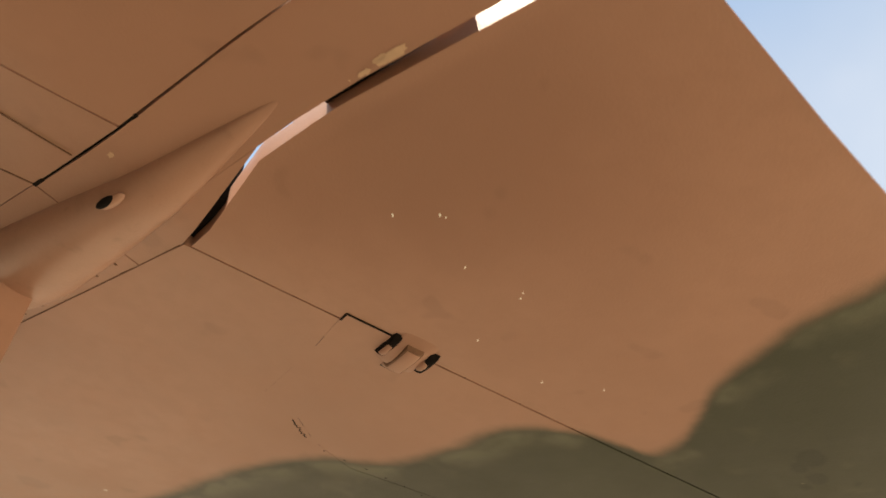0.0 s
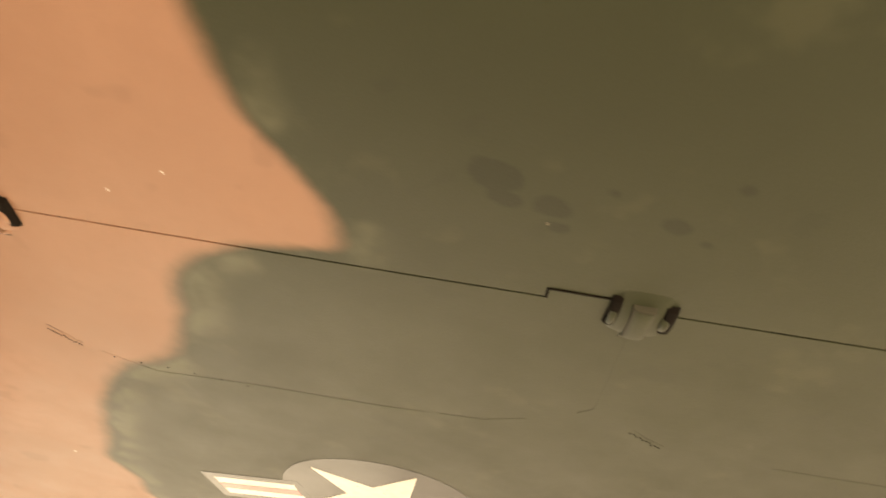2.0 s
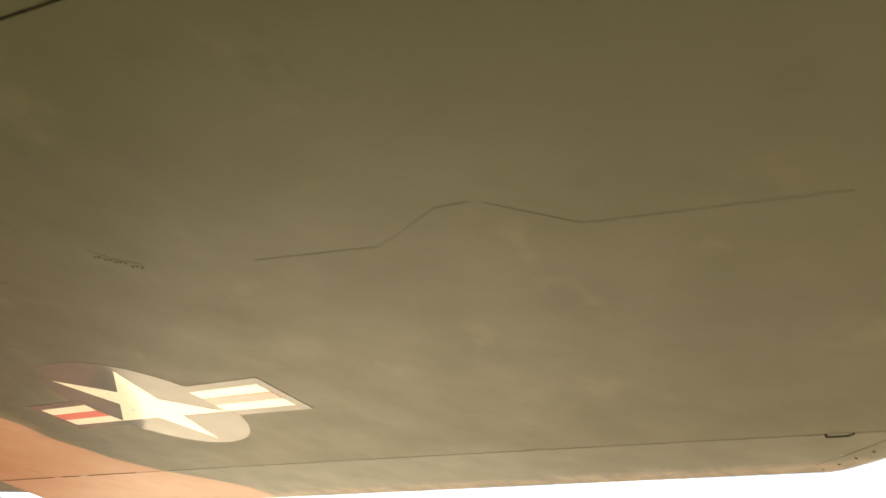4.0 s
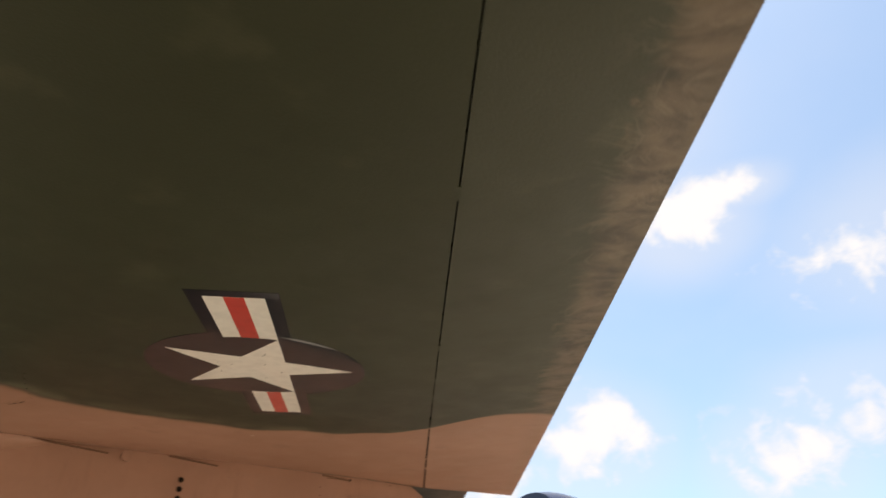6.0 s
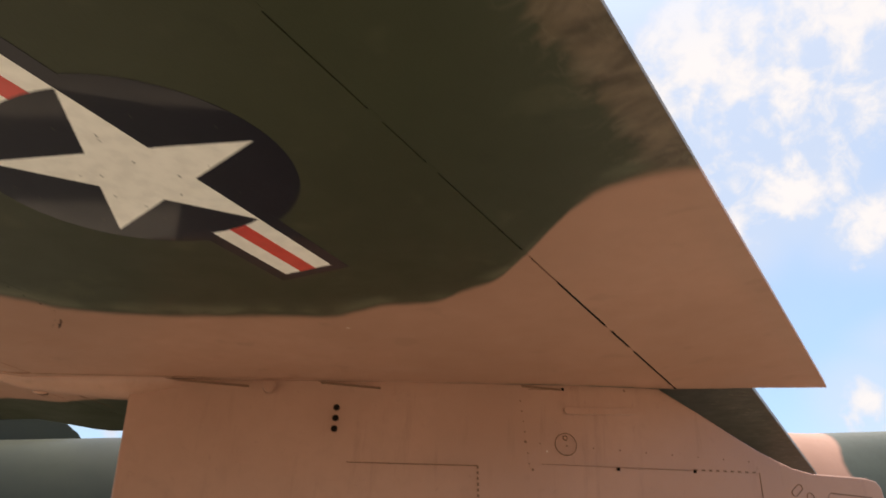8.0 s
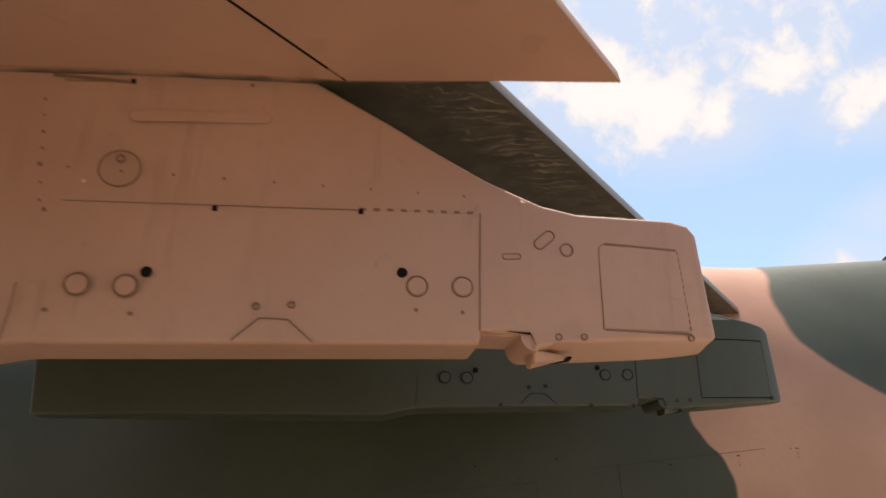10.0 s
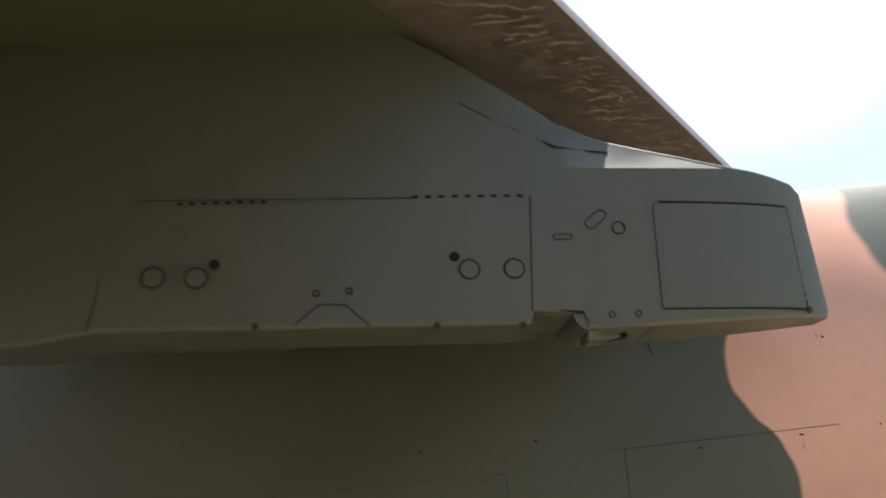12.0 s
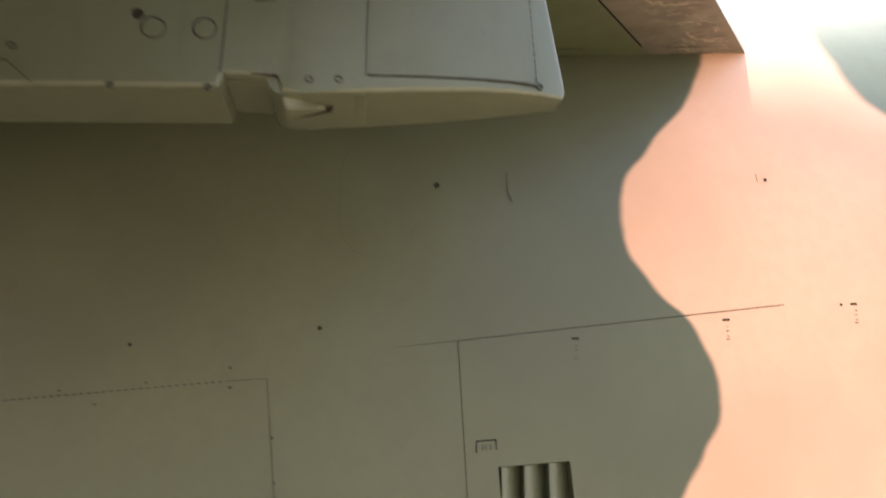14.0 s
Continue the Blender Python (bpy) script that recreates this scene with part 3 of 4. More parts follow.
def put_on(name, bm, material, parent, at, label="", smooth=True, crisp=35):
    return part(name, moved(bm, at), material, parent, label, smooth, crisp)


def put_dashes(name, p, q, n, width, fill, material, parent, at):
    """A row of short pieces on a pylon's or the fuselage's side, each its own part."""
    for i in range(n):
        a, b = i / n, (i + fill) / n
        ends = [(p[0] + (q[0] - p[0]) * u, p[1] + (q[1] - p[1]) * u) for u in (a, b)]
        put_on(name, strip(ends, width), material, parent, at)


def rounded(y0, z0, y1, z1, r):
    """Corner-rounded rectangle outline as (y, z)."""
    pts = []
    for cy, cz, a0 in ((y1 - r, z1 - r, 0), (y0 + r, z1 - r, 90), (y0 + r, z0 + r, 180), (y1 - r, z0 + r, 270)):
        pts += [(cy + r * math.cos(radians(a0 + d)), cz + r * math.sin(radians(a0 + d))) for d in (0, 30, 60, 90)]
    return pts


def plate(outline, lift=0.001):
    bm = bmesh.new()
    top = [bm.verts.new((lift, y, z)) for y, z in outline]
    low = [bm.verts.new((-0.001, y, z)) for y, z in outline]
    grid_faces(bm, [low, top], True)
    bm.faces.new(top)
    return bm


def pylon(at, width, nose, panel, top, crease, lean, start, paint, line, label, detail, bend=True):
    thing = holder("weapon_pylon", at)
    tagged(thing, label, "pylon", "pylons under the wing")
    out = profile(nose, -0.214, top)
    if not bend:
        out[-1] = (-1.82, 0.128)
    body = put_on("body", pylon_body(out, width, nose, 0.42, crease, lean, start), paint, thing, at, "", True, 19)
    y0, y1, z0, z1 = panel
    put_on("joint", strip([(y0 + 0.014, z1), (y1 - 0.012, z1 - 0.004)], 0.0036), MAT_GAP if line is MAT_SLATE_LINE else line, body, at)
    put_on("joint", strip([(y0 + 0.004, z0), (y1, z0 - 0.001)], 0.0024), MAT_GAP if line is MAT_SLATE_LINE else line, body, at)
    put_on("joint", strip([(y0 + 0.012, z1), (y0 + 0.003, z1 - 0.008), (y0 + 0.001, z0)], 0.0010), line, body, at)
    put_dashes("joint", (y1 - 0.010, z1 - 0.006), (y1, z0), 12, 0.0013, 0.6, line, body, at)
    put_on("access_panel", plate(rounded(y0 + 0.003, z0 + 0.003, y1 - 0.003, z1 - 0.003, 0.010), 0.0006), paint, body, at)
    put_on("joint", strip([(0, 0.0), (-0.004, -0.207)], 0.0022), line, body, at)
    put_on("joint", strip([(-0.712, -0.256), (-0.706, -0.200), (-0.706, -0.165)], 0.0012), line, body, at)
    for y, z in ((-0.622, -0.163), (-0.553, -0.162), (-0.107, -0.138), (-0.032, -0.135)):
        put_on("fastener_ring", disc(y, z, 0.0185, 0.0022, 24, 0.0160), line, body, at)
        put_on("fastener_cap", disc(y, z, 0.0155, 0.0026, 24), paint, body, at)
    for y, z in ((-0.526, -0.138), (-0.132, -0.116)):
        put_on("socket", disc(y, z, 0.0088, 0.0014, 16), MAT_GAP, body, at)
    for y, z in ((-0.358, -0.184), (-0.304, -0.179), (0.128, -0.212), (0.172, -0.210), (nose - 0.050, -0.204)):
        put_on("screw", disc(y, z, 0.0062, 0.0014, 14, 0.0042), line, body, at)
    put_on("socket", disc(0.053, -0.076, 0.0058, 0.0016, 16, 0.0044, 0.011, 0.05), line, body, at)
    put_on("socket", disc(0.112, -0.042, 0.0105, 0.0018, 18, 0.0085, 0.012, radians(42)), line, body, at)
    put_on("socket", disc(0.151, -0.058, 0.0125, 0.0018, 18, 0.0102), line, body, at)
    put_dashes("hinge_knuckle", (-0.205, -0.008), (0.0, 0.0), 9, 0.0045, 0.45, MAT_GAP if line is MAT_SLATE_LINE else line, body, at)
    put_on("joint", strip([(-0.665, -0.028), (-0.205, -0.010)], 0.0010), line, body, at)
    put_on("joint", strip([(-0.39, -0.240), (-0.352, -0.203), (-0.308, -0.203), (-0.268, -0.238)], 0.0016), line, body, at)
    # release hook under the notch: a recessed web, a lug and two dark slits in the lower face
    deep = width - 0.024
    put_on("notch_web", box(-0.016 - deep / 2, 0.0405, -0.2085, deep, 0.076, 0.004, 0.001), paint, body, at)
    put_on("notch_shadow_gap", plate([(0.040, -0.2065), (0.080, -0.2065), (0.0885, -0.226), (0.0800, -0.2105)], 0.0012), MAT_GAP, body, at)
    # the curved forward wall of the notch, a spike-shaped hook cover with a black slit and its shadow line along it,
    # and a rib across the lower face
    wall = loft([[(-0.004, 0.064 + 0.024 * (1 - math.cos(a)), -0.206 - 0.030 * math.sin(a)), (0.006 - width, 0.064 + 0.024 * (1 - math.cos(a)), -0.206 - 0.030 * math.sin(a)),
                  (0.006 - width, 0.092, -0.206 - 0.030 * math.sin(a)), (-0.004, 0.092, -0.206 - 0.030 * math.sin(a))] for a in spread(0.0, math.pi / 2, 8)])
    put_on("notch_wall", wall, paint, body, at)
    hook = bmesh.new()
    for q in ((-0.012, 0.088, -0.230), (-0.076, 0.088, -0.230), (-0.066, 0.090, -0.2545), (-0.022, 0.090, -0.250), (-0.048, 0.158, -0.231), (-0.044, 0.156, -0.238), (-0.052, 0.154, -0.238)):
        hook.verts.new(q)
    bmesh.ops.convex_hull(hook, input=hook.verts[:])
    bmesh.ops.bevel(hook, geom=hook.edges[:], offset=0.0025, segments=2, affect="EDGES")
    put_on("hook_housing", hook, paint, body, at, crisp=50)
    # one black sliver paints both the slot and the shadow line beside the hook
    slit = bmesh.new()
    for q in ((-0.077, 0.092, -0.232), (-0.072, 0.091, -0.2490), (-0.047, 0.164, -0.232), (-0.041, 0.163, -0.236), (-0.052, 0.160, -0.241), (-0.080, 0.100, -0.233)):
        slit.verts.new(q)
    bmesh.ops.convex_hull(slit, input=slit.verts[:])
    put_on("hook_slot", slit, MAT_GAP, body, at, smooth=False)
    if bend:
        put_on("rib", box(-width * 0.46, 0.205, -0.2285, width * 0.78, 0.018, 0.006, 0.0025), paint, body, at)
    detail(body, at, paint, line)
    if bend:
        for ob in thing.children_recursive:
            if ob is not body:
                bm = bmesh.new()
                bm.from_mesh(ob.data)
                for d in (0.02, 0.05, 0.10, 0.16, 0.24, 0.32):
                    bmesh.ops.bisect_plane(bm, geom=bm.verts[:] + bm.edges[:] + bm.faces[:], plane_co=(0, at[1] + nose - d, 0), plane_no=(0, 1, 0))
                bm.to_mesh(ob.data)
                bm.free()
            for v in ob.data.vertices:
                u = min(1.1, max(0.0, (v.co.y - at[1] - 0.10) / 0.43))
                v.co.x -= 0.050 * u ** 4 * min(1.0, max(0.0, 1.0 + (v.co.x - at[0]) / width))
                v.co.z += 0.019 * u ** 1.5
    else:
        # the lower face of the nose hangs lower on its inner side
        for v in body.data.vertices:
            low = min(1.0, max(0.0, (at[2] - 0.195 - v.co.z) / 0.02)) * min(1.0, max(0.0, (v.co.y - at[1] - 0.085) / 0.03))
            v.co.z += 0.014 * low * min(1.0, max(0.0, 1.0 + 2.0 * (v.co.x - at[0]) / width))
    return thing


def detail_tan(body, at, paint, line):
    for z in (0.081, 0.051, 0.021):
        put_on("socket", disc(-1.253, z, 0.0085, 0.0016, 16), MAT_GAP, body, at)
        put_on("fastener_ring", disc(-1.253, z, 0.0100, 0.0020, 18, 0.0084), line, body, at)
    put_on("joint", strip([(-1.21, -0.066), (-0.849, -0.047)], 0.0024), line, body, at)
    put_dashes("hinge_knuckle", (-0.849, -0.047), (-0.840, -0.262), 14, 0.0055, 0.5, line, body, at)
    put_on("fastener_ring", disc(-0.591, 0.034, 0.0330, 0.0012, 32, 0.0318), line, body, at)
    put_on("screw", disc(-0.592, 0.052, 0.0075, 0.0018, 14, 0.0050), line, body, at)
    for i in range(9):
        put_on("rivet", disc(-0.668 + i * 0.08, 0.030 - 0.0 * i, 0.0022, 0.0010, 8), line, body, at)
    for i in range(7):
        put_on("rivet", disc(-0.700 - 0.004 * i, -0.03 + 0.03 * i, 0.0022, 0.0010, 8), line, body, at)
    put_on("joint", strip([(-0.70, 0.188), (-0.602, 0.196)], 0.0020), line, body, at)
    for y, z in ((-0.594, 0.198), (-0.437, -0.024), (-0.203, -0.012)):
        put_on("catch", box(0.0, y, z, 0.004, 0.008, 0.009, 0.001), MAT_GAP, body, at)
    put_on("stiffener", disc(-0.476, 0.142, 0.010, 0.0014, 24, 0.0, 0.105, 0.08), paint, body, at)
    for y, z in ((-0.711, 0.032), (-0.40, 0.212), (-0.69, -0.045), (-0.66, -0.205), (-0.54, -0.205), (-0.108, -0.178), (-0.032, -0.178)):
        put_on("rivet", disc(y, z, 0.0034, 0.0012, 10), MAT_TAN_LINE, body, at)
    put_on("slot", box(-0.004, -0.655, 0.196, 0.012, 0.130, 0.006, 0.002), MAT_TAN_LINE, body, at)
    put_on("slot", box(-0.004, -1.22, 0.150, 0.012, 0.17, 0.003, 0.001), MAT_TAN_LINE, body, at)
    put_on("slot", box(-0.004, -1.62, 0.120, 0.012, 0.24, 0.003, 0.001), MAT_TAN_LINE, body, at)
    put_on("fastener_cap", disc(-1.445, 0.120, 0.017, 0.010, 18), paint, body, at)


def detail_green(body, at, paint, line):
    pts = [(-0.126, 0.187), (-0.06, 0.158), (0.0, 0.131), (0.054, 0.108), (0.10, 0.103), (0.150, 0.099)]
    for run, w in ((pts[:4], 0.0016), (pts[3:], 0.0008)):
        s = strip(run, w, 0.0004, 0.004)
        for v in s.verts:
            v.co.x -= shoulder(v.co.y, v.co.z, 0.057, 0.46, -0.15)
        put_on("joint", s, line, body, at)
    put_dashes("hinge_knuckle", (-0.60, -0.032), (-0.44, -0.023), 8, 0.0045, 0.45, MAT_GAP, body, at)
    for y in (-0.45, -0.16, -0.02):
        put_on("screw", disc(y, -0.232 - 0.02 * (-y), 0.006, 0.0014, 12), line, body, at)


TOP_TAN = [(-1.0, 0.188), (-0.34, 0.250), (-0.288, 0.231), (0.016, 0.066), (0.045, 0.053), (0.110, 0.024), (0.175, 0.012), (0.35, 0.013), (0.384, 0.006), (0.398, -0.012)]
TOP_MID = [(-1.0, 0.29), (-0.27, 0.345), (-0.086, 0.254), (-0.003, 0.212), (0.073, 0.170), (0.147, 0.133), (0.20, 0.115), (0.271, 0.093), (0.348, 0.070), (0.45, 0.049), (0.492, 0.038), (0.510, 0.020)]
TOP_IN = [(-1.0, 0.20), (0.10, 0.28), (0.30, 0.20), (0.425, 0.096), (0.485, 0.030), (0.508, -0.005), (0.514, -0.025)]
pylon((3.600, -0.287, 1.7225), 0.116, 0.412, (0.206, 0.364, -0.196, -0.042), TOP_TAN, 0.026, 0.20, -0.15, MAT_TAN, MAT_TAN_LINE, "tan painted weapon pylon hanging under the wing fold", detail_tan, False)
pylon((2.546, 0.455, 1.813), 0.138, 0.531, (0.212, 0.479, -0.203, -0.009), TOP_MID, 0.057, 0.46, -0.15, MAT_SLATE, MAT_SLATE_LINE, "grey-green weapon pylon with round fasteners under the middle wing", detail_green)
pylon((1.590, 0.655, 2.049), 0.138, 0.545, (0.212, 0.490, -0.203, -0.009), TOP_IN, 0.057, 0.4, -0.15, MAT_SLATE, MAT_SLATE_LINE, "grey-green weapon pylon beside the fuselage", detail_green)

# ---- wing details ----


def ribbon(points, width, lift=0.0012, dip=None):
    """A narrow band that follows the lower skin along (x, y) points."""
    bm = bmesh.new()
    for (x0, y0), (x1, y1) in zip(points, points[1:]):
        d = math.hypot(x1 - x0, y1 - y0) or 1e-6
        nx, ny = -(y1 - y0) / d * width / 2, (x1 - x0) / d * width / 2
        quad = [(x0 - nx, y0 - ny), (x1 - nx, y1 - ny), (x1 + nx, y1 + ny), (x0 + nx, y0 + ny)]
        a = [bm.verts.new((x, y, lower(x, y) - lift)) for x, y in quad]
        b = [bm.verts.new((x, y, lower(x, y) + 0.0008)) for x, y in quad]
        grid_faces(bm, [a, b], True)
        bm.faces.new(a)
    return bm


def patch(outline, lift):
    """A thin painted shape on the lower skin."""
    bm = bmesh.new()
    a = [bm.verts.new((x, y, lower(x, y) - lift)) for x, y in outline]
    b = [bm.verts.new((x, y, lower(x, y) + 0.0006)) for x, y in outline]
    grid_faces(bm, [a, b], True)
    bm.faces.new(a)
    bmesh.ops.triangulate(bm, faces=[f for f in bm.faces if len(f.verts) > 4])
    return bm


STAR = (4.727, -1.850, 0.1925, -0.5970)


def on_star(u, v):
    cx, cy, r, a = STAR
    return (cx + r * (u * math.cos(a) - v * math.sin(a)), cy + r * (u * math.sin(a) + v * math.cos(a)))


def insignia():
    ring = [on_star(1.125 * math.cos(a), 1.125 * math.sin(a)) for a in spread(0, 2 * math.pi, 64)[:-1]]
    disc_ob = part("insignia_disc", patch(ring, 0.0004), MAT_NAVY, outer_wing, "faded navy insignia disc", False)
    for s in (-1, 1):
        border = [on_star(s * 0.9, 0.434), on_star(s * 2.125, 0.434), on_star(s * 2.125, -0.316), on_star(s * 0.9, -0.316)]
        part("insignia_border", patch(border, 0.0006), MAT_NAVY, outer_wing, "", False)
        arc = [on_star(s * math.cos(a), math.sin(a)) for a in spread(math.asin(0.309), math.asin(-0.191), 8)]
        part("insignia_bar", patch(arc + [on_star(s * 2, -0.191), on_star(s * 2, 0.309)], 0.0008), MAT_WHITE, outer_wing, "aged white insignia bar", False)
        arc = [on_star(s * math.cos(a), math.sin(a)) for a in spread(math.asin(0.142), math.asin(-0.024), 4)]
        part("insignia_stripe", patch(arc + [on_star(s * 2, -0.024), on_star(s * 2, 0.142)], 0.0012), MAT_RED, outer_wing, "red insignia stripe", False)
    tips = []
    for i in range(10):
        r = 1.0 if i % 2 == 0 else 0.382
        a = math.pi / 2 + i * math.pi / 5
        tips.append(on_star(r * math.cos(a), r * math.sin(a)))
    part("insignia_star", patch(tips, 0.0010), MAT_WHITE, outer_wing, "aged white insignia star", False)


insignia()
scuffs = bmesh.new()
random.seed(21)
for i in range(34):
    r, a = 1.05 * math.sqrt(random.random()), random.uniform(0, 2 * math.pi)
    cx, cy = on_star(r * math.cos(a), r * math.sin(a))
    w, h = random.uniform(0.0012, 0.0042), random.uniform(0.0007, 0.0013)
    scuffs.faces.new([scuffs.verts.new((cx + u * w, cy + v * h - u * w * 0.3, lower(cx, cy) - 0.0018)) for u, v in ((-1, -0.6), (0.2, -1), (1, 0.3), (-0.3, 1))])
tagged(part("decal_scuffs", scuffs, MAT_FAINT, outer_wing, "tiny dark scuffs in the insignia", False), kind="stuff")

U = Vector((1, -0.3875, 0)).normalized()
V = Vector((-0.3875, -1, 0)).normalized()


def along_hinge(x, a, b):
    """The point a metres outboard along the hinge line and b metres aft of it."""
    o = Vector((x, hinge(x), 0)) + U * a + V * b
    return o.x, o.y


def pillow(x, a0, a1, b0, b1, height, n=10, power=0.5, fade=1.0):
    """A rounded swelling of the skin between two stations."""
    bm = bmesh.new()
    rows = []
    for i in range(n + 1):
        row = []
        for j in range(n + 1):
            u, v = i / n, j / n
            px, py = along_hinge(x, a0 + (a1 - a0) * u, b0 + (b1 - b0) * v)
            h = (math.sin(math.pi * u) * math.sin(math.pi * v ** (1 / fade))) ** power * (1.0 - v ** 3 if fade > 1 else 1.0)
            row.append(bm.verts.new((px, py, lower(px, py) + 0.001 - height * h)))
        rows.append(row)
    grid_faces(bm, rows)
    return bm


def block(x, a0, a1, b0, b1, z0, z1):
    bm = bmesh.new()
    low, top = [], []
    for a, b in ((a0, b0), (a1, b0), (a1, b1), (a0, b1)):
        px, py = along_hinge(x, a, b)
        low.append(bm.verts.new((px, py, lower(px, py) - z0)))
        top.append(bm.verts.new((px, py, lower(px, py) + z1)))
    grid_faces(bm, [low, top], True)
    bm.faces.new(low)
    bm.faces.new(top[::-1])
    bmesh.ops.bevel(bm, geom=bm.edges[:], offset=min(0.0015, (z0 + z1) * 0.3), segments=2, affect="EDGES")
    return bm


def aileron_hinge(x):
    """A hinge fitting that bulges out of the skin, with dark recesses at both ends and the stepped gap beside it."""
    part("hinge_fairing", pillow(x, 0.0158, 0.0798, -0.044, 0.046, 0.0135, 18, 0.40, 1.6), MAT_WING, aileron, "rounded hinge fairing")
    part("hinge_groove", pillow(x, 0.0318, 0.0630, -0.0485, 0.0235, 0.0158, 14, 0.10), MAT_TAN_LINE if x < 4.2 else MAT_FAINT, aileron)
    part("hinge_plate", pillow(x, 0.0344, 0.0604, -0.047, 0.020, 0.0176, 14, 0.10), MAT_WING, aileron, "raised hinge plate")
    part("hinge_lip", pillow(x, 0.0328, 0.0636, -0.058, -0.043, 0.006, 8, 0.3), MAT_WING, aileron)
    part("hinge_lip", ribbon([along_hinge(x, 0.0344, -0.0590), along_hinge(x, 0.0604, -0.0592)], 0.0030, 0.0010), MAT_FAINT, aileron)
    part("hinge_recess", pillow(x, 0.0080, 0.0225, -0.034, 0.028, 0.0105, 10, 0.2), MAT_GAP, aileron)
    part("hinge_cheek", pillow(x, 0.0085, 0.0205, -0.028, 0.009, 0.0135, 8, 0.25), MAT_WING, aileron)
    part("hinge_recess", pillow(x, 0.0720, 0.0890, -0.034, 0.024, 0.0110, 10, 0.2), MAT_GAP, aileron)
    part("hinge_cheek", pillow(x, 0.0700, 0.0835, -0.024, 0.006, 0.0140, 8, 0.25), MAT_WING, aileron)
    # tab that fills the straight gap, and the jogged line round it
    part("hinge_tab", block(x, -0.066, 0.014, -0.004, 0.016, 0.0008, 0.001), MAT_WING, aileron)
    part("gap_line", ribbon([along_hinge(x, -0.066, -0.001), along_hinge(x, -0.066, 0.0175), along_hinge(x, 0.011, 0.0175)], 0.0030, 0.0014), MAT_GAP, aileron)


aileron_hinge(3.898)
aileron_hinge(4.672)


def barrel_hinge(x):
    """The outer hinge: a round arm, a dark horn leaning over the gap, its pale side and a pin."""
    part("hinge_arm", pillow(x, -0.026, 0.016, -0.010, 0.010, 0.0105, 12, 0.25), MAT_SLATE, aileron, "grey hinge arm")
    part("hinge_horn", pillow(x, 0.009, 0.033, -0.030, 0.028, 0.020, 14, 0.42, 1.3), MAT_SLATE, aileron, "dark hinge horn")
    part("hinge_fairing", pillow(x, 0.026, 0.044, -0.024, 0.026, 0.0165, 12, 0.45, 1.3), MAT_WING, aileron)
    part("hinge_recess", pillow(x, 0.009, 0.016, -0.026, -0.012, 0.0130, 8, 0.35), MAT_GAP, aileron)
    part("hinge_recess", ribbon([along_hinge(x, 0.011, -0.040), along_hinge(x, 0.024, -0.041)], 0.0040, 0.0012), MAT_GAP, aileron)
    part("hinge_pin", pillow(x, 0.036, 0.049, 0.000, 0.016, 0.012, 8, 0.4), MAT_GAP, aileron)
    part("hinge_pin", pillow(x, 0.033, 0.045, -0.012, 0.002, 0.011, 8, 0.4), MAT_METAL, aileron)


barrel_hinge(5.234)

# added black strips that stand for the shade inside the leading edge and aileron gaps
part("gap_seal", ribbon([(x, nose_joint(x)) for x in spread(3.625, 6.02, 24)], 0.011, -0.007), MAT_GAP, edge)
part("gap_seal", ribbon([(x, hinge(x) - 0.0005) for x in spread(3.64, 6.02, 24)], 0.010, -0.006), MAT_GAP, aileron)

# black line over the slit where it crosses the tan, painting in its shaded depth
for a, b in ((3.66, 3.994), (4.036, 4.144), (4.188, 4.42)):
    part("gap_line", ribbon([(x, nose_joint(x)) for x in spread(a, b, 5)], 0.0040, 0.0006), MAT_GAP, edge)

# tabs across the leading edge gap
for x in (4.014, 4.165, 4.55, 4.81, 4.92, 5.09, 5.53):
    y = nose_joint(x)
    d = Vector((1, -0.79, 0)).normalized()
    ends = [(x + d.x * u, y + d.y * u) for u in (-0.016, 0.016)]
    part("gap_tab", ribbon(ends, 0.007, 0.0004), MAT_WING, edge)
part("gap_tab", ribbon([(5.897, nose_joint(5.897)), (5.921, nose_joint(5.921))], 0.008, 0.0004), MAT_WING, edge)
part("gap_line", ribbon([(5.895, nose_joint(5.895)), (5.900, nose_joint(5.900) + 0.014), (5.922, nose_joint(5.922) + 0.014), (5.923, nose_joint(5.923))], 0.0030), MAT_GAP, edge)
part("gap_line", ribbon([(x, nose_joint(x)) for x in spread(5.96, 6.010, 3)] + [(6.022, nose_joint(6.010) + 0.012), (6.033, nose_joint(6.010) + 0.018)], 0.0062), MAT_GAP, edge)
part("joint", ribbon([(5.972, -2.304), (5.960, -2.225), (5.947, -2.137)], 0.0010, 0.0004), MAT_FAINT, edge)
for u in range(5):
    px, py = 5.985 - 0.004 * u, -2.290 + 0.045 * u
    part("rivet", ribbon([(px - 0.0017, py), (px + 0.0017, py)], 0.0034, 0.0006), MAT_SLATE_LINE, edge)

part("gap_line", ribbon([(x, inner_joint(x) - 0.0015) for x in spread(0.69, 2.3, 8)], 0.0060, 0.0010), MAT_GAP, aircraft)

